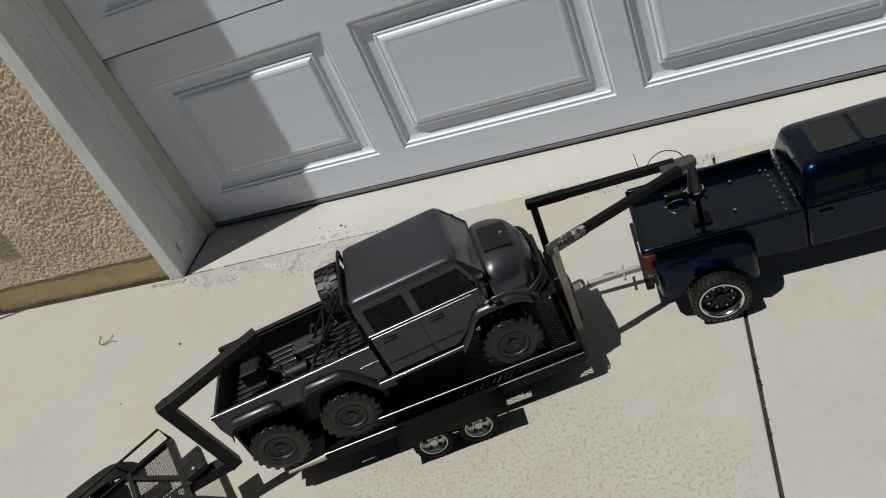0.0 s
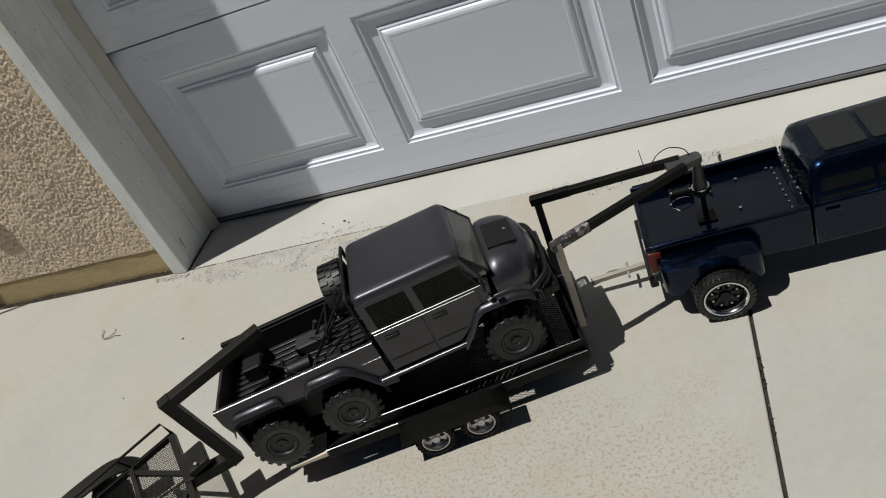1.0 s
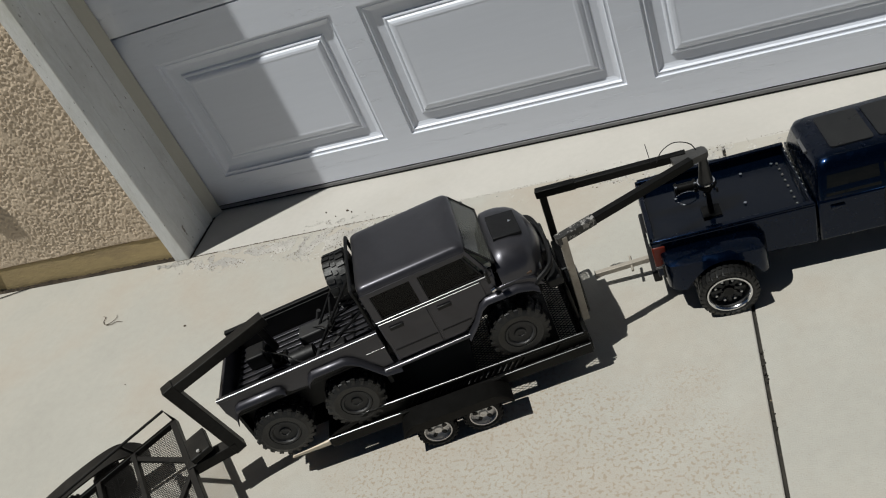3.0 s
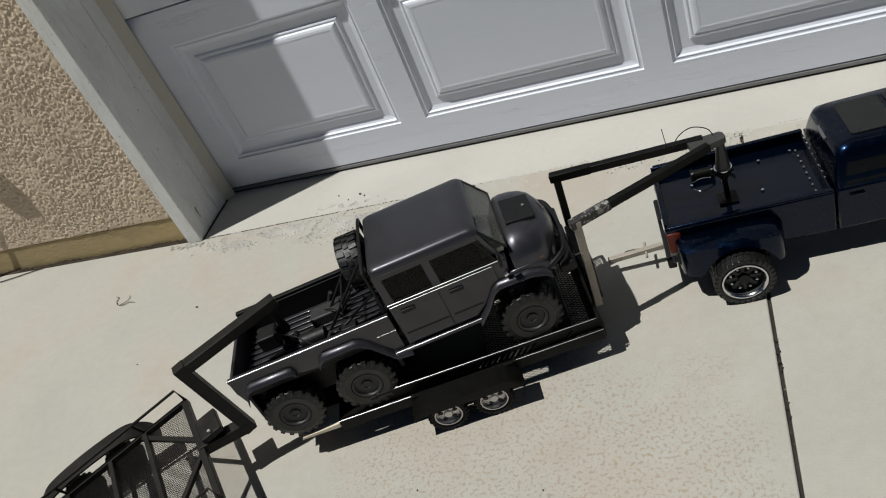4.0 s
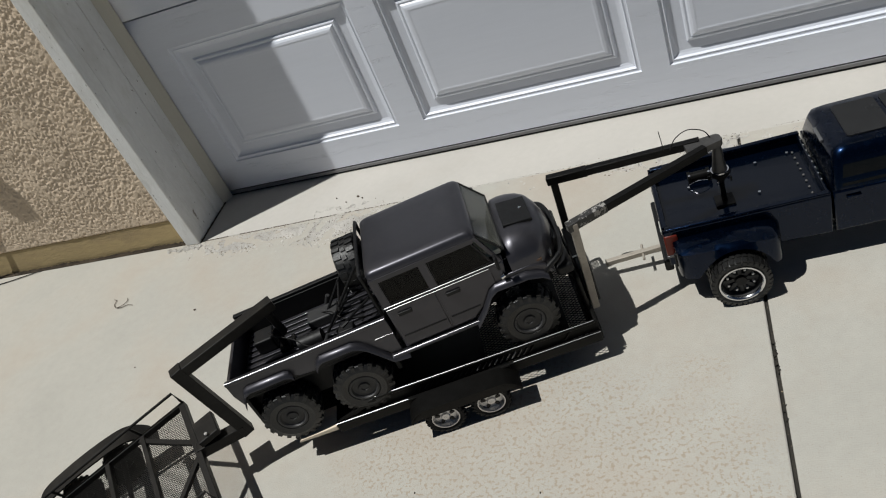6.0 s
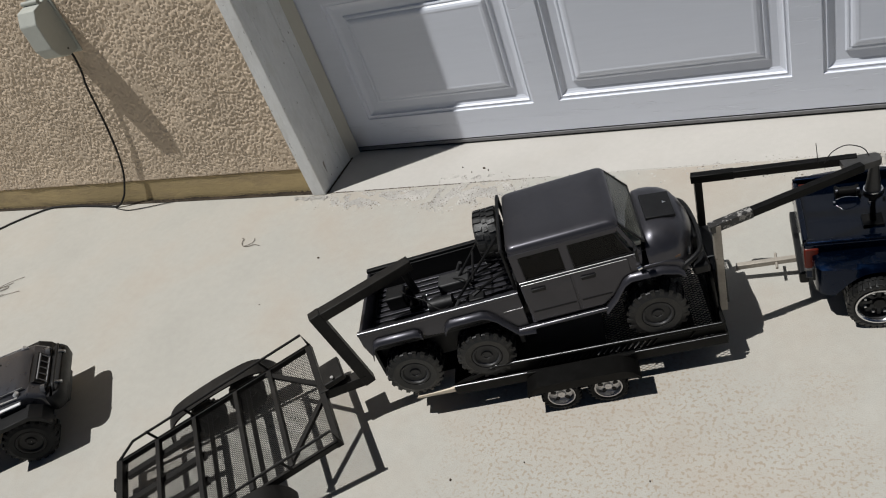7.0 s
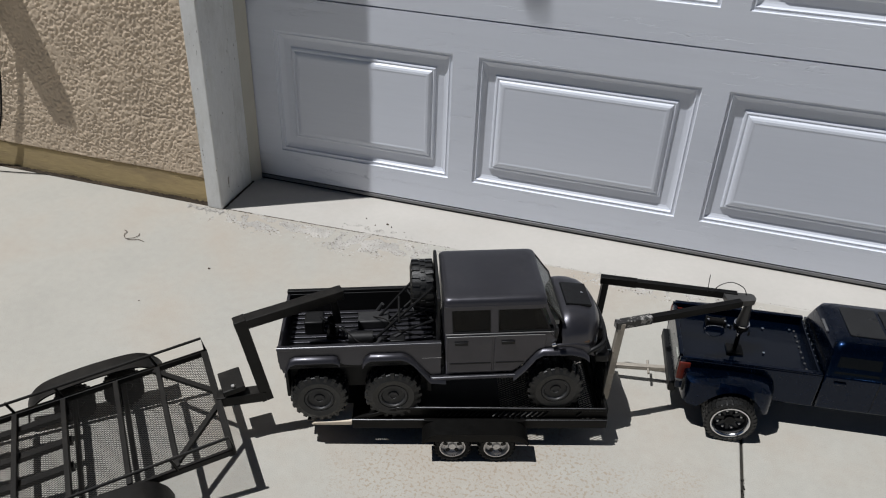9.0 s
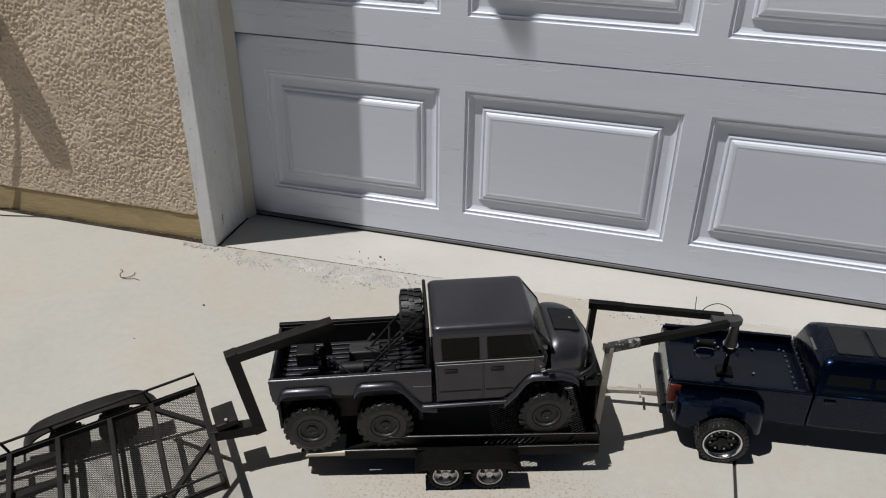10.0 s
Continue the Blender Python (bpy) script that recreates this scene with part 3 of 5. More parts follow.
def house():
    # stucco: a sheet of fine relief, a flattened crust with worm-like pits, in front of the wall's body
    x0, x1, z0, z1, step = -1.66, -0.0758, 0.080, 0.86, 0.0023
    nx, nz = int((x1 - x0) / step), int((z1 - z0) / step)
    xs, zs = np.meshgrid(np.linspace(x0, x1, nx + 1), np.linspace(z0, z1, nz + 1))
    gen = np.random.default_rng(11)

    def lattice(size):
        """Smooth noise with cells of that size."""
        u, v = (xs - x0) / size, (zs - z0) / size
        i, j = u.astype(int), v.astype(int)
        g = gen.standard_normal((j.max() + 2, i.max() + 2))
        fu, fv = u - i, v - j
        fu, fv = fu * fu * (3 - 2 * fu), fv * fv * (3 - 2 * fv)
        return (g[j, i] * (1 - fu) + g[j, i + 1] * fu) * (1 - fv) + (g[j + 1, i] * (1 - fu) + g[j + 1, i + 1] * fu) * fv
    n = lattice(0.0056) + 0.8 * lattice(0.0042) + 0.5 * lattice(0.0032) + 0.5 * lattice(0.06) + 0.9 * np.clip(1 - (zs - z0) / 0.05, 0, 1)
    pits = np.clip((-0.05 - n) / 0.42, 0, 1)
    d = 0.0019 * (1 - pits) + 0.0004 * lattice(0.0046) + 0.0008 * lattice(0.09)
    d[0, :] -= 0.002
    co = np.stack([xs, -0.1875 - d, zs], -1).reshape(-1, 3)
    idx = np.arange((nx + 1) * (nz + 1)).reshape(nz + 1, nx + 1)
    quads = np.stack([idx[:-1, :-1], idx[:-1, 1:], idx[1:, 1:], idx[1:, :-1]], -1).reshape(-1, 4)
    low = len(co) + np.arange(nx + 1)
    co = np.concatenate([co, np.stack([xs[0], np.full(nx + 1, -0.180), zs[0]], -1)])
    quads = np.concatenate([quads, np.stack([low[:-1], low[1:], idx[0, 1:], idx[0, :-1]], -1)])
    me = bpy.data.meshes.new("wall_west")
    me.from_pydata(co.tolist(), [], quads.tolist())
    me.materials.append(STUCCO)
    me.polygons.foreach_set("use_smooth", [True] * len(me.polygons))
    tagged(new("wall_west", me), "tan sprayed stucco wall with coarse pitted texture", "wall", kind="structure")
    bm = bmesh.new()
    box(bm, -6, -0.066, -0.180, 0.25, 0.081, 2.9)
    tagged(part("wall_west_core", bm, STUCCO), "tan stucco wall beside the garage door", "wall", kind="structure")
    tagged(part("wall_header", B(-6, 9, -0.18, 0.25, 2.18, 2.9), STUCCO), "tan stucco wall above the garage door", "wall", kind="structure")
    tagged(part("wall_east", B(DOOR_W + 0.04, 9, -0.18, 0.25, -0.05, 2.18), STUCCO), "tan stucco wall at the far side of the garage", "wall", kind="structure")
    tagged(part("wall_back", B(-6, 9, 3.0, 3.2, -0.05, 2.9), STUCCO), "plain back wall of the garage", "wall", kind="structure")
    tagged(part("ceiling", B(-6, 9, -0.18, 3.2, 2.9, 3.0), EARTH), "flat roof of the garage", "roof", kind="structure")
    # painted footing with a ragged lower edge
    bm = B(-6, -0.073, -0.1865, -0.1, -0.02, 0.0800, 0.003)
    tagged(part("baseboard", bm, BASEPAINT), "ochre painted concrete footing under the stucco", "footing", kind="structure")
    tagged(part("trim_soil", B(-6, -0.0745, -0.1970, -0.1868, -0.02, 0.0015), SOIL), "dark soil packed in the gap at the foot of the wall", "soil", kind="structure")
    bm = bmesh.new()
    rnd = random.Random(8)
    for k in range(2600):
        x = rnd.uniform(-1.6, -0.08)
        pebble(bm, pose(x, -0.1885 - rnd.random() * 0.009, 0.001) @ Matrix.Diagonal((rnd.uniform(0.003, 0.014), rnd.uniform(0.001, 0.004), rnd.uniform(0.001, 0.006) + 0.009 * max(0.0, noise.noise(Vector((x * 9, 0, 2.2)))), 1)), rnd)
    for k in range(420):
        y = -0.198 + 0.192 * rnd.random()
        pebble(bm, pose(-0.0268 + rnd.gauss(0, 0.0012), y, 0.0) @ Matrix.Diagonal((rnd.uniform(0.001, 0.003), rnd.uniform(0.002, 0.007), rnd.uniform(0.001, 0.0045), 1)), rnd)
    tagged(part("soil_line", bm, SOIL, smooth=0), "dark soil caught along the foot of the wall", "soil", kind="stuff")
    # jamb: face board, reveal board, stop and seal
    jamb = thing("trim_jamb", Matrix.Identity(4), "white painted wooden door jamb, scuffed and chipped", "door jamb", kind="structure")
    part("face_board", B(-0.0725, -0.0280, -0.205, -0.165, 0.0, 2.2, 0.003), TRIMPAINT, jamb)
    part("reveal_board", B(-0.066, -0.0290, -0.1645, -0.0805, 0.0, 2.2, 0.0015), TRIMPAINT, jamb)
    part("stop_board", B(-0.066, -0.0285, -0.0790, -0.034, 0.0, 2.2, 0.002), TRIMPAINT, jamb)
    seal = [Vector((x, y, 0)) for x, y in ((-0.060, -0.0335), (-0.0300, -0.0335), (-0.0265, -0.0300), (-0.0100, -0.0040), (-0.0125, -0.0028), (-0.060, -0.0028))]
    part("door_seal", loft(bmesh.new(), [seal, [p + Vector((0, 0, 2.2)) for p in seal]]), SEALTAN, jamb, "tan vinyl weather seal against the door")
    part("caulk", B(-0.0778, -0.0727, -0.1925, -0.181, 0.079, 2.2, 0.001), CAULK, jamb, "dark weathered caulk against the stucco")
    head = thing("trim_head", Matrix.Identity(4), "white painted board over the garage door", "door trim", kind="structure")
    part("head_board", B(-0.027, DOOR_W + 0.03, -0.2, -0.003, 2.12, 2.178, 0.003), TRIMPAINT, head)
    right = thing("trim_jamb_east", Matrix.Identity(4), "white painted wooden door jamb at the far end", "door jamb", kind="structure")
    part("face_board", B(DOOR_W + 0.002, DOOR_W + 0.038, -0.2, -0.003, 0.0, 2.119, 0.003), TRIMPAINT, right)
    # crumbled mortar at the jamb's foot
    bm = bmesh.new()
    rnd = random.Random(2)
    for k in range(120):
        s = rnd.uniform(0.001, 0.0055)
        pebble(bm, Matrix.Translation((rnd.uniform(-0.13, -0.02), -0.212 - abs(rnd.gauss(0, 0.006)), s * 0.3)) @ Matrix.Scale(s, 4), rnd)
    tagged(part("paint_crumbs", bm, APRON, smooth=0), "white crumbs and chips at the foot of the jamb", "crumbs", kind="stuff")


def outlet_box():
    t = thing("outlet_box", pose(-0.633, -0.19, 0.603), "grey weatherproof outlet cover on the stucco wall", "outlet box")
    bm = bmesh.new()
    prof = [(0.0, -0.078), (-0.040, -0.078), (-0.066, -0.066), (-0.078, -0.040), (-0.078, 0.030), (-0.060, 0.062), (0.0, 0.074)]
    a = [bm.verts.new((-0.033, y, z)) for y, z in prof]
    c = [bm.verts.new((0.033, y, z)) for y, z in prof]
    bm.faces.new(a), bm.faces.new(c)
    for k in range(len(prof)):
        bm.faces.new((a[k], a[(k + 1) % len(prof)], c[(k + 1) % len(prof)], c[k]))
    for f in bmesh.ops.bevel(bm, geom=list(bm.edges), offset=0.003, segments=2, profile=0.5, affect="EDGES")["faces"]:
        f.smooth = True
    part("cover", bm, GREYBOX, t)
    part("back_plate", B(-0.042, 0.042, -0.004, 0.002, -0.085, 0.085, 0.002), GREYBOX, t)
    part("hinge", cyl(bmesh.new(), (-0.03, -0.03, 0.074), (0.03, -0.03, 0.074), 0.006, n=12), GREYBOX, t)
    c = thing("power_cord", Matrix.Identity(4), "black power cord hanging down the wall onto the concrete", "cord")
    pts = curve([(1.06 * x - 0.012, y, z) for x, y, z in ((-0.556, -0.222, 0.545), (-0.565, -0.212, 0.509), (-0.576, -0.210, 0.461), (-0.591, -0.208, 0.427), (-0.602, -0.207, 0.369), (-0.611, -0.206, 0.321), (-0.622, -0.206, 0.268), (-0.640, -0.204, 0.204), (-0.655, -0.203, 0.163), (-0.675, -0.204, 0.116), (-0.702, -0.205, 0.073), (-0.730, -0.207, 0.036), (-0.770, -0.212, 0.006), (-0.83, -0.207, 0.004), (-0.897, -0.201, 0.004), (-0.98, -0.196, 0.004), (-1.072, -0.197, 0.004), (-1.135, -0.224, 0.004), (-1.209, -0.279, 0.004), (-1.273, -0.330, 0.004), (-1.7, -0.60, 0.004))], 4)
    part("cable", tube(bmesh.new(), pts, 0.0031), CORD, c)
    c2 = thing("power_cord", Matrix.Identity(4), "thin black cord lying on concrete along the wall foot", "cord")
    pts = curve([(1.06 * x - 0.012, y - 0.004, z) for x, y, z in ((-0.80, -0.204, 0.003), (-0.765, -0.218, 0.003), (-0.712, -0.229, 0.003), (-0.653, -0.220, 0.003), (-0.60, -0.207, 0.003), (-0.555, -0.196, 0.003))])
    part("cable", tube(bmesh.new(), pts, 0.0014), CORD, c2)


def wall_lamp():
    """A downlight on the header, known by the shadow that it casts on the door."""
    t = thing("wall_lamp", pose(0.075, -0.18, 2.53), "small hooded wall lamp above the garage door", "wall lamp")
    part("mount", B(-0.05, 0.05, -0.02, 0.0, -0.05, 0.05, 0.004), GREYBOX, t)
    bm = bmesh.new()
    lathe(bm, [(0.02, 0.16), (0.046, 0.13), (0.050, 0.05), (0.040, 0.0), (0.024, -0.03), (0.001, -0.036)], 24, "Z")
    s = part("shade", bm, GREYBOX, t)
    s.matrix_basis = pose(0, -0.165, 0)
    part("arm", bar(bmesh.new(), (0, -0.01, 0.06), (0, -0.12, 0.06), 0.02), GREYBOX, t)


# ---- flat trailer with gooseneck, under the six-wheeled truck ----
def car_hauler(m):
    t = thing("gooseneck_trailer", m, "black steel gooseneck car trailer with mesh deck, loaded", "trailer")
    H, zr, za = 0.142, 0.070, 0.092
    rear, front = -0.228, 0.252
    for s in (-1, 1):
        y = s * H
        part("upper_rail", bar(bmesh.new(), (-0.146, y, za), (front - 0.004, y, za), 0.006, 0.005, bevel=0.001), BLACKPAINT, t, "black upper rail with a glint strip along its edge")
        # added pale strips put the sun's glint on rail and beam
        part("rail_edge", chamfer(bmesh.new(), -0.145, 0.246, y + s * 0.0008, za + 0.0034, za + 0.0034, s, 0.0011), GLINTEDGE, t, "bright strip for the sun glint on the rail")
        part("dovetail", bar(bmesh.new(), (-0.146, y, za - 0.002), (rear, y, 0.062), 0.006, 0.008, bevel=0.001), BLACKPAINT, t)
        part("side_beam", bar(bmesh.new(), (rear, y + s * 0.004, 0.056), (front, y + s * 0.004, 0.060), 0.007, 0.020, bevel=0.001), BLACKPAINT, t)
        for x0, x1 in ((rear, -0.094), (0.098, front)):
            part("beam_edge", chamfer(bmesh.new(), x0, x1, y + s * 0.0055, 0.0672 + 0.0068 * (x0 - rear), 0.0672 + 0.0068 * (x1 - rear), s, 0.0011), GLINTEDGE, t, "bright strip for the sun glint on the side beam")
        part("side_web", bar(bmesh.new(), (-0.146, y - s * 0.002, 0.079), (front, y - s * 0.002, 0.080), 0.002, 0.022), BLACKPAINT, t)
        for k in range(26):
            x = -0.070 + 0.0105 * k
            if 0.135 < x < 0.185:
                continue
            b = bar(bmesh.new(), (x, y + s * 0.0012, 0.074), (x + 0.010, y + s * 0.0012, 0.086), 0.0024, 0.0016)
            # middle bars get the brighter steel to show their sunlit dashes
            part("lattice_bar", b, WORNLITSTEEL if 9 < k < 19 else BLACKPAINT, t)
    for k in range(9):
        x = rear + 0.01 + (front - rear - 0.02) * k / 8
        if 0.05 < x < 0.12:
            continue
        part("crossmember", B(x - 0.005, x + 0.005, -H + 0.004, H - 0.004, zr - 0.022, zr - 0.010), BLACKPAINT, t)
    for xa, xb in ((rear, 0.0525), (0.1205, 0.206)):
        part("deck_plate", B(xa, xb, -H + 0.005, H - 0.005, zr - 0.009, zr - 0.004), BLACKPAINT, t, "black steel deck plate")
    for k in range(14):
        part("deck_rib", B(0.1225 + 0.006 * k, 0.1250 + 0.006 * k, -H + 0.010, H - 0.010, zr - 0.0042, zr - 0.0022), BLACKPAINT, t)
    part("tail_plate", B(rear - 0.085, rear - 0.001, -0.134, 0.118, 0.049, 0.0545, 0.001), BLACKPAINT, t, "black tail plate behind the deck")
    for xa, xb in ((0.053, 0.120), (0.2065, 0.243)):
        part("mesh_deck", wire_mesh(bmesh.new(), xa, xb, -H + 0.005, H - 0.005, zr - 0.007, 0.0062, 0.0009), BLACKPAINT, t, "black expanded metal deck", smooth=0)
    part("front_beam", B(0.244, front + 0.004, -H + 0.005, H - 0.005, zr - 0.030, zr - 0.004, 0.002), BLACKPAINT, t)
    part("front_sill", B(0.247, front + 0.002, -H + 0.005, H - 0.005, zr + 0.012, za - 0.002, 0.002), BLACKPAINT, t)
    # mudguards over the twin wheels
    for s in (-1, 1):
        bm = bmesh.new()
        prof = [(-0.098, 0.052), (-0.088, 0.067), (-0.072, 0.074), (0.072, 0.074), (0.088, 0.067), (0.100, 0.050)]
        inner = [(x * 0.97, z - 0.003) for x, z in reversed(prof)]
        prism(bm, prof + inner, s * 0.153, s * 0.192)
        box(bm, -0.09, 0.09, s * 0.1535, s * 0.156, 0.040, 0.072)
        skirt = [(-0.096, 0.0525), (-0.087, 0.0655), (-0.072, 0.0715), (0.072, 0.0715), (0.087, 0.0655), (0.098, 0.0505), (0.080, 0.0560), (-0.080, 0.0560)]
        prism(bm, skirt, s * 0.1895, s * 0.1920)
        part("mudguard", bm, BLACKPAINT, t)
        for x in (-0.041, 0.041):
            wheel(t, x, s * 0.172, 0.036, s, 0.035, 0.032, 0.0235, SILVERRIM, RUBBER, 22, "street")
    for x in (-0.041, 0.041):
        part("axle", cyl(bmesh.new(), (x, -0.165, 0.036), (x, 0.165, 0.036), 0.005, n=10), BLACKPAINT, t)
    # headboard of bent tube with mesh
    for s in (-1, 1):
        y = s * 0.070
        pts = curve([(0.248, y - 0.030, zr - 0.006), (0.246, y - 0.030, 0.146), (0.245, y - 0.022, 0.160), (0.244, y, 0.164), (0.245, y + 0.022, 0.160), (0.246, y + 0.030, 0.146), (0.248, y + 0.030, zr - 0.006)], 5)
        hoop = part("stop_hoop", tube(bmesh.new(), pts, 0.0035), BLACKPAINT, t)
        bm = wire_mesh(bmesh.new(), -0.036, 0.036, y - 0.029, y + 0.029, 0, 0.0050)
        bmesh.ops.transform(bm, matrix=pose(0.248, 0, 0.104, 0, 90, 0), verts=bm.verts)
        part("hoop_mesh", bm, BLACKPAINT, hoop, "expanded metal infill", smooth=0)
    part("winch_box", B(0.2525, 0.2750, -0.066, 0.060, 0.060, 0.142, 0.003), PLASTIC, t, "black box between the gooseneck posts")
    part("box_trim", B(0.252, 0.2755, -0.030, -0.027, 0.1415, 0.1432), SILVEREDGE, t)
    # gooseneck: two posts, two arms, a plate and the coupler
    for s in (-1, 1):
        y = s * 0.073
        # near post in tan steel, far post in black
        part("post", bar(bmesh.new(), (0.262, y, zr - 0.012), (0.268, y, 0.246), 0.013, 0.013, up=(0, 1, 0), bevel=0.001), BARESTEEL if s < 0 else BLACKPAINT, t, "steel upright, tan on the near side and black on the far")
        a, c = Vector((0.262, y, 0.241)), Vector((0.512, s * 0.012, 0.249))
        part("arm", bar(bmesh.new(), a, c, 0.013, 0.014, bevel=0.001), BLACKPAINT, t, "black square tube arm")
        part("joint_sleeve", bar(bmesh.new(), a - (c - a) * 0.02, a + (c - a) * 0.26, 0.0145, 0.0155, bevel=0.001), WORNLITSTEEL if s < 0 else BLACKPAINT, t, "steel sleeve with paint worn through")
    prof = [Vector(p) for p in ((0.539, -0.011, 0.243), (0.543, -0.006, 0.243), (0.543, 0.006, 0.243), (0.539, 0.011, 0.243), (0.485, 0.018, 0.2425), (0.485, -0.018, 0.2425))]
    top = [p + Vector((0, 0, 0.0115)) for p in prof]
    part("head_plate", loft(bmesh.new(), [prof, top]), HEADSTEEL, t, "dull scuffed steel head plate")
    part("coupler", cyl(bmesh.new(), (0.5345, 0, 0.246), (0.5325, 0, 0.190), 0.0060, 0.0125, 20), ALLOY, t, "tapered dull steel coupler cone")
    part("coupler_foot", lathe(bmesh.new(), [(0.0115, 0.0), (0.0150, 0.002), (0.0155, 0.008), (0.0125, 0.011), (0.0105, 0.004), (0.0115, 0.0)], 24, "Z"), BLACKPAINT, t).matrix_basis = pose(0.5325, 0, 0.178)
    part("collar", lathe(bmesh.new(), [(0.0128, 0.0), (0.0150, 0.0), (0.0150, 0.0025), (0.0128, 0.0025), (0.0128, 0.0)], 24, "Z"), CHROME, t, "bright collar round the coupler").matrix_basis = pose(0.5325, 0, 0.189)
    for k in range(5):
        a = radians(72 * k + 20)
        c = Vector((0.5325 + 0.019 * math.cos(a), 0.019 * math.sin(a), 0.172))
        part("coupler_bolt", cyl(bmesh.new(), c, c + Vector((0, 0, 0.008)), 0.0022, n=8), CHROME if k % 2 else BLACKPAINT, t)
    part("antenna", cyl(bmesh.new(), (0.452, 0.012, 0.257), (0.450, 0.014, 0.296), 0.0007, n=6), CORD, t)
    part("hose", tube(bmesh.new(), curve([(0.462, 0.014, 0.253), (0.475, 0.016, 0.270), (0.497, 0.015, 0.278), (0.52, 0.01, 0.269), (0.53, 0.006, 0.25)]), 0.0009), CORD, t)
    return t


def ramp_block(m):
    t = thing("wood_plank", m, "short raw pine plank behind the trailer deck", "plank")
    bm = bmesh.new()
    prism(bm, [(-0.074, 0.0548), (0.0, 0.0548), (0.0, 0.0640), (-0.070, 0.0610)], -0.150, -0.10, 0.001)
    part("board", bm, PINE, t)
    return t


# ---- six-wheeled truck ----
def flare(t, s, line, W):
    """An angular arch flare along the line (x, z), sloping outwards."""
    bm = bmesh.new()
    rings = []
    for x, z in line:
        rings.append([Vector((x, s * (W + u), z + v)) for u, v in ((-0.001, 0.0004), (0.002, 0.0), (0.005, -0.0010), (0.0078, -0.0028), (0.0098, -0.0054), (0.0110, -0.0095), (0.0098, -0.0105), (-0.001, -0.007))])
    loft(bm, rings)
    part("arch_flare", bm, GUNMETAL, t, "angular metallic arch flare", smooth=32)


def six_wheeler(m):
    t = thing("six_wheel_truck", m, "gunmetal grey six-wheel crew-cab model truck on the trailer", "model truck")
    W = 0.0925
    BELT, SILL, EAVE = 0.179, 0.089, 0.236
    for s in (-1, 1):
        for x in (0.0, 0.135, 0.436):
            wheel(t, x, s * 0.0845, 0.052, s, 0.052, 0.039, 0.0248, RIMGREY, DUSTYRUBBER, 20)
    # chassis
    part("chassis", B(-0.05, 0.50, -0.035, 0.035, 0.058, 0.085, 0.004), PLASTIC, t)
    for x in (0.0, 0.135, 0.436):
        bm = cyl(bmesh.new(), (x, -0.065, 0.052), (x, 0.065, 0.052), 0.008, n=12)
        bmesh.ops.create_icosphere(bm, subdivisions=2, radius=0.019, matrix=Matrix.Translation((x, 0.01, 0.052)))
        part("axle", bm, PLASTIC, t)
    # cab body: sides with the front arch cut out
    cab_prof = [(0.231, SILL), (0.356, SILL), (0.380, 0.112), (0.402, 0.138), (0.432, 0.140), (0.436, BELT), (0.231, BELT)]
    part("cab", prism(bmesh.new(), cab_prof, -W, W, 0.004), GUNMETAL, t)
    for s in (-1, 1):
        belt = part("belt_line", B(0.232, 0.428, s * (W - 0.001), s * (W + 0.0006), BELT - 0.0016, BELT + 0.0014, 0.0004), GUNMETAL, t)
        # glints along belt and sill are laid on as bright strips
        part("belt_edge", chamfer(bmesh.new(), 0.232, 0.426, s * (W + 0.0002), BELT + 0.0020, BELT + 0.0020, s, 0.0013), GLINTEDGE, belt, "bright strip for the glint along the window sills")
        part("lower_belt_edge", chamfer(bmesh.new(), 0.234, 0.410, s * (W + 0.0020), BELT - 0.0026, BELT - 0.0026, s, 0.0009), GLINTEDGE, belt)
    for s in (-1, 1):
        part("sill", B(0.206, 0.366, s * (W - 0.004), s * (W + 0.008), SILL - 0.007, SILL - 0.001, 0.002), GUNMETAL, t)
        part("sill_edge", chamfer(bmesh.new(), 0.206, 0.366, s * (W + 0.0056), SILL - 0.0004, SILL - 0.0004, s, 0.0010), GLINTEDGE, t, "bright strip for the sun glint on the sill")
    # doors: two on each side, standing a little proud
    for s in (-1, 1):
        for x0, x1 in ((0.236, 0.316), (0.320, 0.412)):
            if x0 < 0.3:
                prof = [(x0, 0.095), (x1, 0.095), (x1, BELT - 0.003), (x0, BELT - 0.003)]
            else:
                prof = [(x0, 0.095), (0.354, 0.095), (0.376, 0.116), (0.398, 0.144), (x1, 0.146), (x1, BELT - 0.003), (x0, BELT - 0.003)]
            d = part("door", prism(bmesh.new(), prof, s * (W + 0.0002), s * (W + 0.0022), 0.0008), GUNMETAL, t)
            xh = x0 + 0.024
            part("handle", B(xh - 0.012, xh + 0.012, s * (W + 0.002), s * (W + 0.0055), 0.158, 0.165, 0.001), PLASTIC, d, "black door handle")
            part("crease", B(x0 + 0.003, (x1 - 0.002 if x0 < 0.3 else 0.374), s * (W + 0.002), s * (W + 0.0034), 0.1145, 0.1165), PLASTIC, d, "thin dark crease line")
    # upper cab: roof, pillars, panes
    def ring(x0, x1, w, z, r):
        return rr(x0, x1, -w, w, r, z, 5)
    bm = loft(bmesh.new(), [ring(0.229, 0.413, 0.0868, EAVE, 0.010), ring(0.228, 0.412, 0.0856, 0.242, 0.010), ring(0.229, 0.410, 0.0835, 0.2468, 0.012), ring(0.232, 0.406, 0.079, 0.2495, 0.014), ring(0.240, 0.398, 0.069, 0.2510, 0.018), ring(0.26, 0.380, 0.05, 0.2520, 0.02)])
    part("roof", bm, GUNMETAL, t, "smooth metallic grey roof with rounded edges", smooth=50)
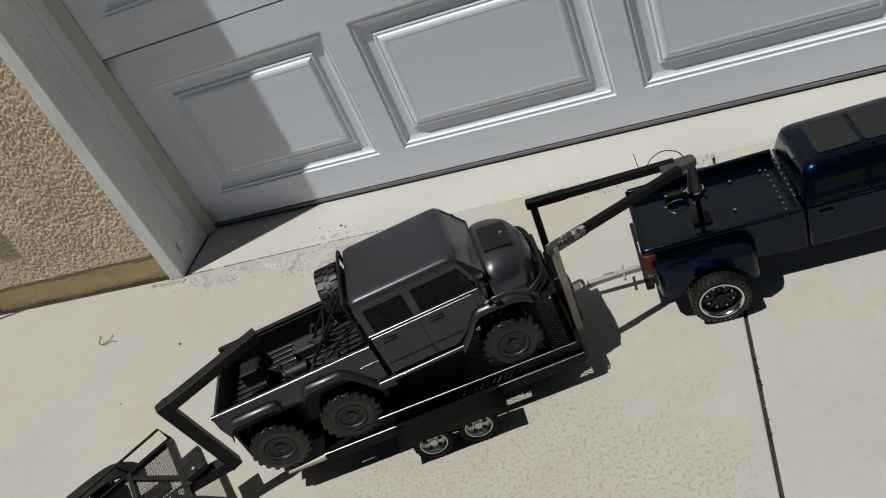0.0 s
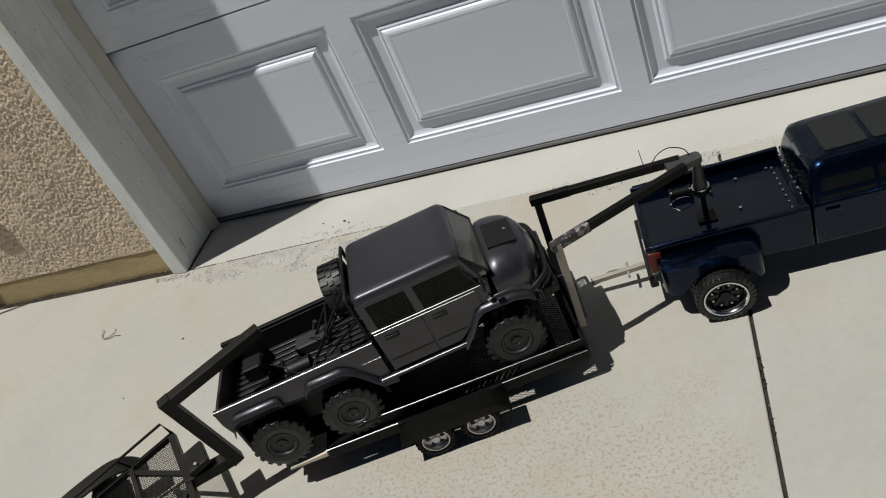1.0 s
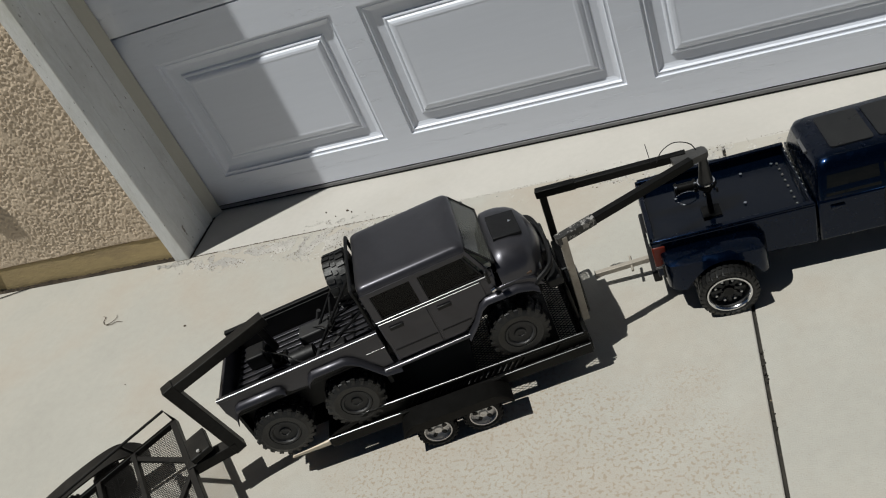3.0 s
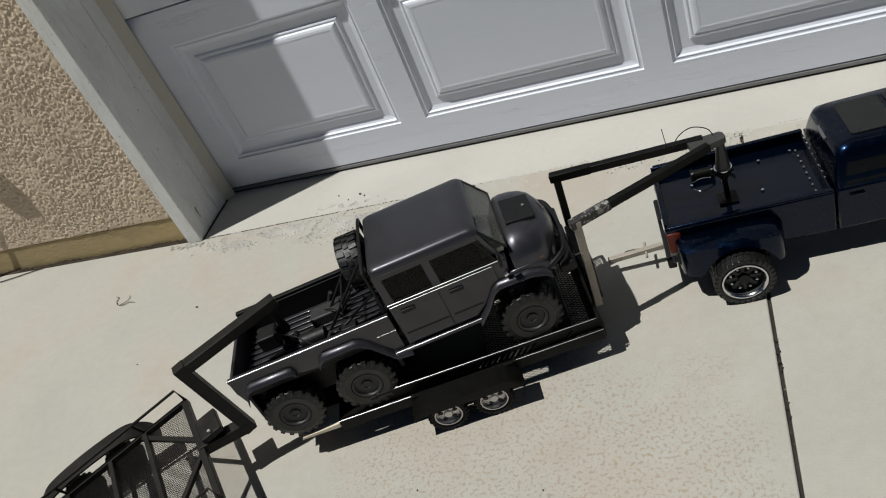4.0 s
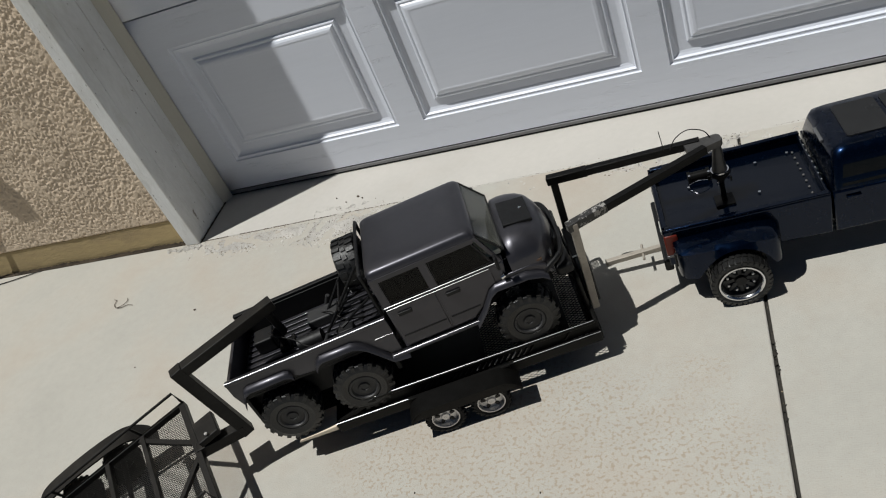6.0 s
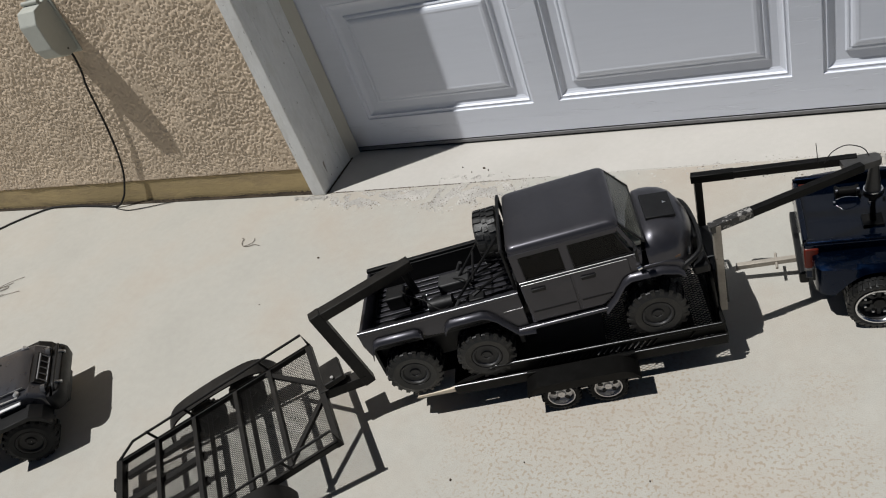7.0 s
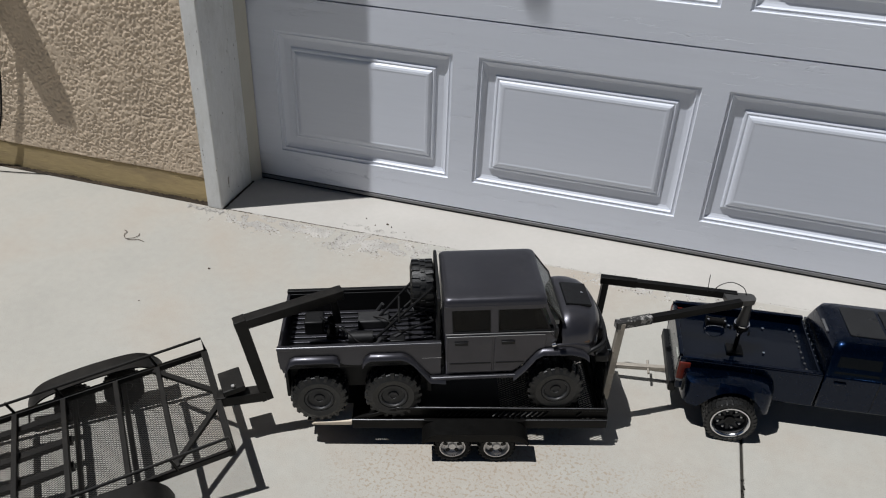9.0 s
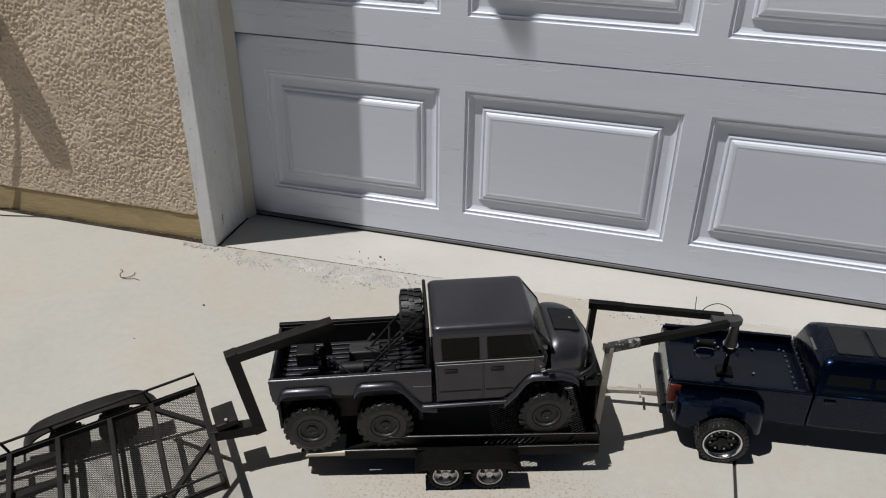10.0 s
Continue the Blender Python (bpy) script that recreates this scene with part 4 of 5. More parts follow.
    for s in (-1, 1):
        yb, yt = s * (W - 0.003), s * 0.0855
        for xb, xt, w in ((0.238, 0.236, 0.013), (0.3195, 0.318, 0.013), (0.432, 0.408, 0.006)):
            part("pillar", bar(bmesh.new(), (xb, yb, BELT), (xt, yt, EAVE + 0.001), w, 0.005, up=(0, 1, 0)), GUNMETAL, t)
        part("window_header", bar(bmesh.new(), (0.232, s * 0.0862, EAVE - 0.003), (0.406, s * 0.0862, EAVE - 0.003), 0.005, 0.008), GUNMETAL, t)
        for x0, x1, x2 in ((0.244, 0.313, 0.312), (0.326, 0.420, 0.400)):
            bm = bmesh.new()
            q = [(x0, yb, BELT + 0.003), (x1, yb, BELT + 0.003), (x2, yt, EAVE - 0.006), (x0, yt, EAVE - 0.006)]
            vs = [bm.verts.new(p) for p in q]
            vs2 = [bm.verts.new((p[0], p[1] - s * 0.0012, p[2])) for p in q]
            bm.faces.new(vs), bm.faces.new(vs2)
            for k in range(4):
                bm.faces.new((vs[k], vs[(k + 1) % 4], vs2[(k + 1) % 4], vs2[k]))
            win = part("window", bm, TINT, t, "dark smoked side window", smooth=0)
            f = bmesh.new()
            for k in range(4):
                bar(f, Vector(q[k]), Vector(q[(k + 1) % 4]), 0.003, 0.003, up=(0, 1, 0))
            part("window_frame", f, PLASTIC, win)
    bm = bmesh.new()
    q = [(0.444, -0.083, BELT + 0.014), (0.444, 0.083, BELT + 0.014), (0.411, 0.081, EAVE + 0.003), (0.411, -0.081, EAVE + 0.003)]
    vs = [bm.verts.new(p) for p in q]
    vs2 = [bm.verts.new((p[0] - 0.0012, p[1], p[2])) for p in q]
    bm.faces.new(vs), bm.faces.new(vs2)
    for k in range(4):
        bm.faces.new((vs[k], vs[(k + 1) % 4], vs2[(k + 1) % 4], vs2[k]))
    ws = part("windscreen", bm, CLEAR, t, "windscreen with a pale film for the sunlit view through it", smooth=0)
    f = bmesh.new()
    for k in range(4):
        bar(f, Vector(q[k]), Vector(q[(k + 1) % 4]), 0.0028, 0.0028, up=(1, 0, 0))
    part("windscreen_frame", f, PLASTIC, ws)
    part("rear_wall", B(0.2295, 0.2325, -0.085, 0.085, BELT, EAVE + 0.001), GUNMETAL, t)
    for x in (0.262, 0.345):
        for y in (-0.042, 0.042):
            part("seat", B(x, x + 0.012, y - 0.025, y + 0.025, BELT + 0.0016, 0.208, 0.004), CABINTERIOR, t)
    part("cab_floor", B(0.234, 0.434, -0.088, 0.088, BELT + 0.0004, BELT + 0.0014), PLASTIC, t)
    part("dashboard", B(0.400, 0.4385, -0.074, 0.074, BELT + 0.0016, BELT + 0.0115, 0.002), PALEDASH, t, "pale dashboard shelf")
    # bonnet: short and round-nosed
    bm = bmesh.new()
    rings = []
    for x, hw, top, crown in ((0.4435, 0.0915, 0.1895, 0.003), (0.450, 0.0915, 0.1940, 0.004), (0.464, 0.0912, 0.1950, 0.005), (0.482, 0.0905, 0.1930, 0.005), (0.500, 0.0885, 0.1880, 0.005), (0.512, 0.0850, 0.1810, 0.005), (0.5205, 0.0790, 0.1700, 0.004), (0.5265, 0.0730, 0.1550, 0.004), (0.528, 0.068, 0.138, 0.003)):
        r = []
        for k in range(17):
            a = -1 + 2 * k / 16
            r.append(Vector((x - 0.016 * abs(a) ** 2.2 * max(0.0, (x - 0.44) / 0.08), hw * a, top + crown * (1 - a * a) - 0.030 * abs(a) ** 6)))
        r += [Vector((x - 0.016 * max(0.0, (x - 0.44) / 0.08), hw * 0.99, 0.122)), Vector((x - 0.016 * max(0.0, (x - 0.44) / 0.08), -hw * 0.99, 0.122))]
        rings.append(r)
    loft(bm, rings)
    hood = part("bonnet", bm, GUNMETAL, t, "short round-nosed metallic grey bonnet", smooth=55)
    hb, hf = Vector((0.456, -0.004, 0.2010)), Vector((0.504, -0.004, 0.1938))
    bm = bar(bmesh.new(), hb, hf, 0.070, 0.006, bevel=0.001)
    vent = part("vent_panel", bm, PLASTIC, hood, "flat black vent panel")
    bm = bmesh.new()
    zb = lambda x: 0.2010 - (x - 0.456) * 0.15 + 0.0030
    vs = [bm.verts.new((x, y, zb(x))) for x, y in ((0.490, -0.004), (0.496, -0.001), (0.4905, 0.003))]
    bm.faces.new(vs)
    vs2 = [bm.verts.new(v.co + Vector((0, 0, 0.0008))) for v in vs]
    bm.faces.new(vs2)
    for k in range(3):
        bm.faces.new((vs[k], vs[(k + 1) % 3], vs2[(k + 1) % 3], vs2[k]))
    part("badge", bm, CHROME, vent, "small bright triangle")
    # front wings and angular arch flares
    for s in (-1, 1):
        prof = [(0.404, 0.136), (0.422, 0.150), (0.470, 0.150), (0.494, 0.142), (0.506, 0.120), (0.500, 0.120), (0.488, 0.132), (0.464, 0.138), (0.414, 0.138)]
        part("front_wing", prism(bmesh.new(), prof, s * 0.050, s * 0.0925, 0.002), GUNMETAL, t)
        flare(t, s, [(0.356, 0.086), (0.378, 0.110), (0.396, 0.136), (0.408, 0.1435), (0.460, 0.1425), (0.484, 0.1345), (0.494, 0.124)], W)
        # headlight and amber turn signal
        part("headlight", cyl(bmesh.new(), (0.500, s * 0.066, 0.140), (0.511, s * 0.066, 0.139), 0.0095, 0.0085, 18), CLEARLENS, t, "round headlight")
        part("turn_signal", B(0.484, 0.494, s * 0.079, s * 0.089, 0.148, 0.1525, 0.001), AMBER, t, "small amber indicator")
        # mirrors on thin arms
        mir = part("mirror", B(0.424, 0.429, s * 0.100, s * 0.113, 0.178, 0.203, 0.002), PLASTIC, t, "black door mirror")
        part("mirror_arm", tube(bmesh.new(), curve([(0.418, s * 0.088, 0.178), (0.426, s * 0.1, 0.174), (0.4265, s * 0.106, 0.180)], 4), 0.0013, 6), PLASTIC, mir)
        part("wing_lamp", cyl(bmesh.new(), (0.424, s * 0.096, 0.152), (0.431, s * 0.097, 0.155), 0.004, n=10), CHROME, t, "small bright lamp on the wing")
    # bumper, grille and front clutter
    part("grille", B(0.5175, 0.5285, -0.046, 0.046, 0.120, 0.148, 0.003), PLASTIC, t, "black grille")
    part("bumper", B(0.508, 0.536, -0.086, 0.086, 0.098, 0.118, 0.005), PLASTIC, t, "black front bumper")
    part("bull_bar", tube(bmesh.new(), curve([(0.486, -0.088, 0.114), (0.496, -0.091, 0.130), (0.516, -0.083, 0.137), (0.529, -0.062, 0.139), (0.534, 0.0, 0.140), (0.529, 0.062, 0.139), (0.516, 0.083, 0.137), (0.496, 0.091, 0.130), (0.486, 0.088, 0.114)], 5), 0.0045), PLASTIC, t, "thick black tube round the nose")
    for y in (-0.038, 0.038):
        part("bull_bar_post", tube(bmesh.new(), [(0.531, y, 0.112), (0.532, y, 0.139)], 0.0036), PLASTIC, t)
    part("under_guard", B(0.455, 0.505, -0.05, 0.05, 0.086, 0.122, 0.004), PLASTIC, t)
    # load bed
    bz1, x0, x1 = 0.161, -0.068, 0.224
    for s in (-1, 1):
        prof = [(x0, bz1), (x0, 0.132), (x0 + 0.007, 0.104), (x0 + 0.016, 0.118), (-0.040, 0.136), (0.030, 0.136), (0.050, 0.120), (0.078, 0.118), (0.100, 0.138), (0.160, 0.138), (0.180, 0.118), (0.206, 0.090), (x1, 0.090), (x1, bz1)]
        side = part("bed_side", prism(bmesh.new(), prof, s * (W - 0.006), s * W, 0.0012), GUNMETAL, t)
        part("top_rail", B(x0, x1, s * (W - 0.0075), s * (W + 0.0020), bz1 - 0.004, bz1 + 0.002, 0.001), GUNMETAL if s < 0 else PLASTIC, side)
        # bright strips in place of glints on the bed's edge and swage
        part("rail_edge", chamfer(bmesh.new(), x0, x1, s * (W + 0.0002), bz1 + 0.0026, bz1 + 0.0026, s, 0.0008), GLINTEDGE, side, "bright strip for the glint on the upper edge")
        part("swage_line", chamfer(bmesh.new(), 0.190, x1, s * (W - 0.0004), 0.1300, 0.1300, s, 0.0010), GLINTEDGE, side)
        flare(t, s, [(-0.058, 0.112), (-0.051, 0.130), (-0.046, 0.1385), (-0.037, 0.1430), (0.030, 0.1430), (0.038, 0.1395), (0.042, 0.1330)], W)
        flare(t, s, [(0.082, 0.128), (0.088, 0.1385), (0.097, 0.1445), (0.152, 0.1445), (0.162, 0.1405), (0.174, 0.1300), (0.204, 0.088), (0.232, 0.0845)], W)
    for s in (-1, 1):
        part("bed_liner", B(x0 + 0.0065, x1 - 0.0065, s * (W - 0.0065), s * (W - 0.0090), 0.1142, bz1 - 0.0045, 0.0008), PLASTIC, t)
        part("inner_wing", B(-0.062, 0.216, s * 0.0605, s * 0.0625, 0.046, 0.1095), PLASTIC, t)
        for xa, xb in ((-0.060, -0.054), (0.198, 0.206)):
            part("mud_flap", B(xa, xb, s * 0.0628, s * 0.0855, 0.045, 0.1095, 0.001), PLASTIC, t)
    part("under_tray", B(-0.056, 0.36, -0.060, 0.060, 0.0855, 0.1095, 0.003), PLASTIC, t)
    part("tailgate", B(x0, x0 + 0.006, -W + 0.0065, W - 0.0065, 0.1142, bz1 - 0.004, 0.001), GUNMETAL, t)
    part("bed_front", B(x1 - 0.006, x1, -W + 0.0065, W - 0.0065, 0.118, bz1, 0.001), PLASTIC, t)
    part("bed_floor", B(x0 + 0.001, x1 - 0.001, -W + 0.0065, W - 0.0065, 0.110, 0.114), PLASTIC, t)
    slat = None
    for k in range(11):
        y = -0.075 + 0.015 * k
        if slat is None:
            slat = part("floor_slat", B(x0 + 0.012, x1 - 0.012, -0.0042, 0.0042, 0.1142, 0.118, 0.001), GUNMETAL, t)
            slat.matrix_basis = pose(0, y, 0)
        else:
            again(slat, pose(0, y, 0))
    # trailer post and ball, boxes in the bed
    bm = B(0.012, 0.034, -0.014, 0.014, 0.118, 0.126, 0.002)
    cyl(bm, (0.023, 0, 0.126), (0.023, 0, 0.152), 0.006, n=14)
    bmesh.ops.create_icosphere(bm, subdivisions=2, radius=0.0085, matrix=Matrix.Translation((0.023, 0, 0.156)))
    part("hitch_ball", bm, BLACKPAINT, t, "black ball hitch on a post in the bed")
    part("receiver_box", B(-0.030, 0.006, 0.004, 0.042, 0.118, 0.146, 0.003), PLASTIC, t, "black plastic electronics box")
    part("motor_can", cyl(bmesh.new(), (0.055, -0.03, 0.132), (0.10, -0.03, 0.132), 0.014, n=20), PLASTIC, t, "round black motor")
    part("battery", B(0.07, 0.13, 0.015, 0.05, 0.118, 0.136, 0.003), RIMGREY, t, "dark grey battery pack")
    part("bracket", loft(bmesh.new(), [[Vector((x, y, z)) for x, z in ((0.040, 0.118), (0.060, 0.118), (0.060, 0.121), (0.046, 0.121), (0.046, 0.136), (0.040, 0.136))] for y in (-0.012, 0.004)]), ALLOY, t, "small bare alloy bracket")
    part("servo", B(0.132, 0.160, -0.055, -0.035, 0.118, 0.142, 0.002), PLASTIC, t)
    part("servo_arm", bar(bmesh.new(), (0.140, -0.045, 0.1435), (0.158, -0.030, 0.1435), 0.005, 0.0025), RIMGREY, t)
    for k, y in enumerate((-0.062, 0.058)):
        part("shock", cyl(bmesh.new(), (0.09 + 0.01 * k, y, 0.118), (0.118, y * 0.9, 0.150), 0.0045, 0.0038, 12), RIMGREY, t)
    part("lead", tube(bmesh.new(), curve([(0.10, 0.03, 0.136), (0.125, 0.0, 0.150), (0.15, -0.03, 0.146), (0.19, -0.02, 0.125)]), 0.0012), CORD, t)
    part("lead", tube(bmesh.new(), curve([(0.0, 0.02, 0.146), (0.02, -0.01, 0.155), (0.05, -0.03, 0.15), (0.08, -0.05, 0.135), (0.11, -0.02, 0.13), (0.14, 0.03, 0.128)]), 0.0012), CORD, t)
    # roll hoop, stays and spare wheel behind the cab
    part("roll_hoop", tube(bmesh.new(), curve([(0.221, -0.078, 0.116), (0.221, -0.078, 0.230), (0.221, -0.068, 0.250), (0.221, 0.068, 0.250), (0.221, 0.078, 0.230), (0.221, 0.078, 0.116)], 6), 0.0032), PLASTIC, t)
    for s in (-1, 1):
        part("stay", tube(bmesh.new(), [(0.212, s * 0.045 + 0.02, 0.236), (0.098, s * 0.028, 0.121)], 0.0026), PLASTIC, t)
        part("stay", tube(bmesh.new(), [(0.212, s * 0.06, 0.19), (0.120, s * 0.020, 0.121)], 0.0024), PLASTIC, t)
        part("brace", tube(bmesh.new(), [(0.16, s * 0.048 + 0.01, 0.184), (0.212, s * -0.02, 0.16)], 0.002), PLASTIC, t)
    part("cross_tube", tube(bmesh.new(), [(0.15, -0.04, 0.172), (0.15, 0.045, 0.172)], 0.0024), PLASTIC, t)
    sp = wheel(t, 0.190, 0.042, 0.200, -1, 0.050, 0.040, 0.026, RIMGREY, DUSTYRUBBER, 20)
    sp.matrix_basis = pose(0.195, 0.032, 0.204, 0, 0, -90)
    sp.name = "spare_wheel"
    return t


# ---- mesh-deck trailer behind the six-wheeler ----
def mesh_trailer(m, neck):
    """neck: the gooseneck's points in the trailer's own axes: foot, bend, head."""
    t = thing("utility_trailer", m, "black steel gooseneck trailer with expanded-metal deck, empty", "trailer")
    L, H, z = 0.435, 0.139, 0.0
    for s in (-1, 1):
        part("side_beam", bar(bmesh.new(), (-L, s * (H - 0.004), z - 0.004), (0, s * (H - 0.004), z - 0.004), 0.008, 0.012, bevel=0.001), DUSTYPAINT, t)
        # low rail on short posts, sloping down at the back
        yr = s * (H - 0.002)
        part("rail", tube(bmesh.new(), [(-L + 0.004, yr, z + 0.002), (-L + 0.052, yr, z + 0.026), (-0.002, yr, z + 0.031), (-0.001, yr, z + 0.0)], 0.0028, 8), DUSTYPAINT, t, "thin black tube rail")
        for x in (-0.346, -0.263, -0.093):
            part("rail_post", tube(bmesh.new(), [(x, yr, z), (x - 0.006, yr, z + 0.029)], 0.0026, 6), DUSTYPAINT, t)
        # mudguards with inner face
        arch = curve([(-0.338, 0, -0.046), (-0.330, 0, -0.021), (-0.310, 0, 0.001), (-0.280, 0, 0.012), (-0.210, 0, 0.016), (-0.140, 0, 0.012), (-0.109, 0, 0.001), (-0.090, 0, -0.021), (-0.084, 0, -0.045)], 4)
        near = s < 0
        prof = [(-0.338 + (p.x + 0.338) * (0.89 if near else 1.0), p.z) for p in arch]
        inner = [(-0.212 + (x + 0.212) * 0.985, zz - 0.003) for x, zz in reversed(prof)]
        bm = prism(bmesh.new(), prof + inner, s * (H + 0.003), s * (H + 0.046))
        part("mudguard", bm, DUSTYPAINT, t)
        for x in (-0.255, -0.165):
            wheel(t, x - (0.014 if near else 0.0), s * (H + 0.024), z - 0.044, s, 0.036, 0.034, 0.021, PLASTIC, RUBBER, 22, "street")
    for x in (-0.255, -0.165):
        part("axle", cyl(bmesh.new(), (x, -H - 0.02, z - 0.044), (x, H + 0.02, z - 0.044), 0.005, n=10), DUSTYPAINT, t)
    for y in (0.102, 0.033, -0.030):
        part("inner_beam", bar(bmesh.new(), (-L + 0.012, y, z - 0.014), (-0.255, y, z - 0.014), 0.014, 0.010), DUSTYPAINT, t)
    part("front_beam", B(-0.010, 0.002, -H, H, z - 0.012, z + 0.002, 0.001), DUSTYPAINT, t)
    part("rear_beam", B(-L - 0.002, -L + 0.012, -H, H, z - 0.014, z + 0.004, 0.001), DUSTYPAINT, t)
    for x in (-0.346, -0.263, -0.170, -0.093):
        part("crossmember", B(x - 0.0046, x + 0.0046, -H + 0.009, H - 0.009, z - 0.008, z + 0.0035, 0.001), DUSTYPAINT, t)
    for s in (-1, 1):
        part("diagonal", bar(bmesh.new(), (-0.1, s * (H - 0.012), z - 0.002), (-0.006, s * 0.02, z - 0.002), 0.009, 0.007), DUSTYPAINT, t)
        part("hinge", B(-L - 0.014, -L - 0.002, s * 0.09 - 0.016, s * 0.09 + 0.016, z - 0.016, z - 0.004, 0.002), DUSTYPAINT, t)
    part("mesh_deck", wire_mesh(bmesh.new(), -L + 0.01, -0.008, -H + 0.006, H - 0.006, z - 0.009, 0.0047, 0.0005, 0.0007), DUSTYPAINT, t, "expanded metal deck", smooth=0)
    part("tail_bolt", cyl(bmesh.new(), (-L - 0.004, 0.016, z - 0.002), (-L - 0.013, 0.016, z - 0.002), 0.0062, n=14), SILVEREDGE, t)
    foot, bend, head = (Vector(p) for p in neck)
    part("neck_base", bar(bmesh.new(), (-0.006, 0, z - 0.006), foot, 0.022, 0.022, bevel=0.001), DUSTYPAINT, t)
    part("winch_plate", B(0.008, 0.048, -0.016, 0.040, z + 0.006, z + 0.018, 0.002), DUSTYPAINT, t, "black winch plate with drilled holes")
    part("bolt", cyl(bmesh.new(), (0.028, -0.012, z + 0.022), (0.028, -0.012, z + 0.0245), 0.003, n=8), SILVEREDGE, t)
    part("neck_upright", bar(bmesh.new(), foot + Vector((0, 0, -0.011)), bend + Vector((0, 0, 0.0105)), 0.021, 0.021, up=(0, 1, 0), bevel=0.001), DUSTYPAINT, t, "black square tube upright")
    part("neck_arm", bar(bmesh.new(), bend - (head - bend).normalized() * 0.010, head, 0.021, 0.019, bevel=0.001), DUSTYPAINT, t, "black square tube arm")
    part("coupler", cyl(bmesh.new(), head - Vector((0.018, 0, 0)), head + Vector((-0.018, 0, -0.062)), 0.007, n=12), DUSTYPAINT, t)
    return t


# ---- blue pickup ----
def pickup(m):
    RX = -0.009   # rear axle
    t = thing("pickup_truck", m, "metallic dark blue dual-rear-wheel model pickup truck", "model truck")
    W = 0.096
    for s in (-1, 1):
        wheel(t, RX, s * 0.145, 0.049, s, 0.049, 0.036, 0.0355, CHROME, DUSTYRUBBER, 30, "dish")
        wheel(t, RX, s * 0.104, 0.050, s, 0.050, 0.034, 0.036, RIMGREY, DUSTYRUBBER, 20)
        wheel(t, 0.475, s * 0.108, 0.050, s, 0.050, 0.040, 0.034, CHROME, DUSTYRUBBER, 26, "dish")
    part("chassis", B(-0.1, 0.56, -0.04, 0.04, 0.045, 0.07, 0.004), PLASTIC, t)
    for x in (RX, 0.475):
        part("axle", cyl(bmesh.new(), (x, -0.115, 0.052), (x, 0.115, 0.052), 0.008, n=12), PLASTIC, t)
    x0, x1, top = -0.113, 0.154, 0.138
    for s in (-1, 1):
        prof = [(x0, top), (x0, 0.062), (-0.066, 0.062), (-0.052, 0.088), (-0.03, 0.106), (0.03, 0.106), (0.054, 0.086), (0.066, 0.060), (x1, 0.058), (x1, top)]
        side = part("bed_side", prism(bmesh.new(), prof, s * (W - 0.010), s * W, 0.003), BLUE, t)
        part("rail_cap", B(x0 + 0.004, x1, s * (W - 0.011), s * (W - 0.001), top - 0.0005, top + 0.0035, 0.0015), BLUE, side)
        # wide rear wing over the twin wheels: a swelling that fades forwards and backwards
        bm = bmesh.new()
        rings = []
        plan = ((-0.0945, 0.10, 0.108), (-0.092, 0.58, 0.110), (-0.084, 0.84, 0.1115), (-0.066, 0.95, 0.1125), (-0.046, 0.98, 0.113), (-0.034, 1.0, 0.1135), (-0.022, 1.0, 0.114), (-0.010, 1.0, 0.1142), (0.002, 1.0, 0.1142), (0.014, 1.0, 0.114), (0.026, 1.0, 0.1135), (0.038, 1.0, 0.113), (0.050, 0.98, 0.112), (0.060, 0.94, 0.1105), (0.068, 0.84, 0.108), (0.074, 0.55, 0.105), (0.077, 0.10, 0.102))
        for u, f_, zt in plan:
            d = 0.001 + 0.047 * f_
            arch = max(0.060, 0.050 + math.sqrt(max(0.0, 0.0575 ** 2 - u * u)))
            edge = max(arch + 0.0030, zt - 0.013)
            rings.append([Vector((u + RX * 0.8, s * (W - 0.002), zt + 0.0075)), Vector((u + RX * 0.8, s * (W + d * 0.30), zt + 0.0062)), Vector((u + RX * 0.8, s * (W + d * 0.62), zt + 0.0035)), Vector((u + RX * 0.8, s * (W + d * 0.88), max(edge, zt - 0.0005))), Vector((u + RX * 0.8, s * (W + d * 0.96), edge)), Vector((u + RX * 0.8, s * (W + d), arch + 0.001)), Vector((u + RX * 0.8, s * (W + d - 0.004), arch)), Vector((u + RX * 0.8, s * (W - 0.002), arch + 0.001))])
        loft(bm, rings)
        part("rear_wing", bm, BLUE, t, "wide blue rear wing over the twin tyres", smooth=42)
        part("wing_slot", B(-0.1035, -0.0965, s * (W + 0.015), s * (W + 0.021), 0.076, 0.104, 0.001), PLASTIC, t, "black slot in the rear face of the wing")
        part("tail_light", B(x0 - 0.001, x0 + 0.022, s * (W - 0.012), s * (W + 0.0025), 0.086, 0.130, 0.003), REDLENS, t, "red-orange tail light")
        part("tail_lens", B(x0 - 0.0016, x0 + 0.0226, s * (W - 0.008), s * (W + 0.003), 0.083, 0.0875, 0.0006), CLEARLENS, t)
    part("tailgate", B(x0 - 0.001, x0 + 0.009, -W + 0.012, W - 0.012, 0.070, top, 0.003), BLUE, t)
    part("tailgate_trim", B(x0 - 0.003, x0 - 0.0012, -0.080, -0.050, 0.122, 0.129, 0.0005), GREYBOX, t, "pale edge strip on the tailgate")
    part("rear_bumper", B(x0 - 0.009, x0 + 0.006, -0.088, 0.088, 0.044, 0.068, 0.003), PLASTIC, t, "black rear bumper")
    part("bed_floor", B(x0 + 0.009, x1 - 0.006, -W + 0.0105, W - 0.0105, 0.117, 0.121), DARKBLUE, t, "glossy dark blue bed floor")
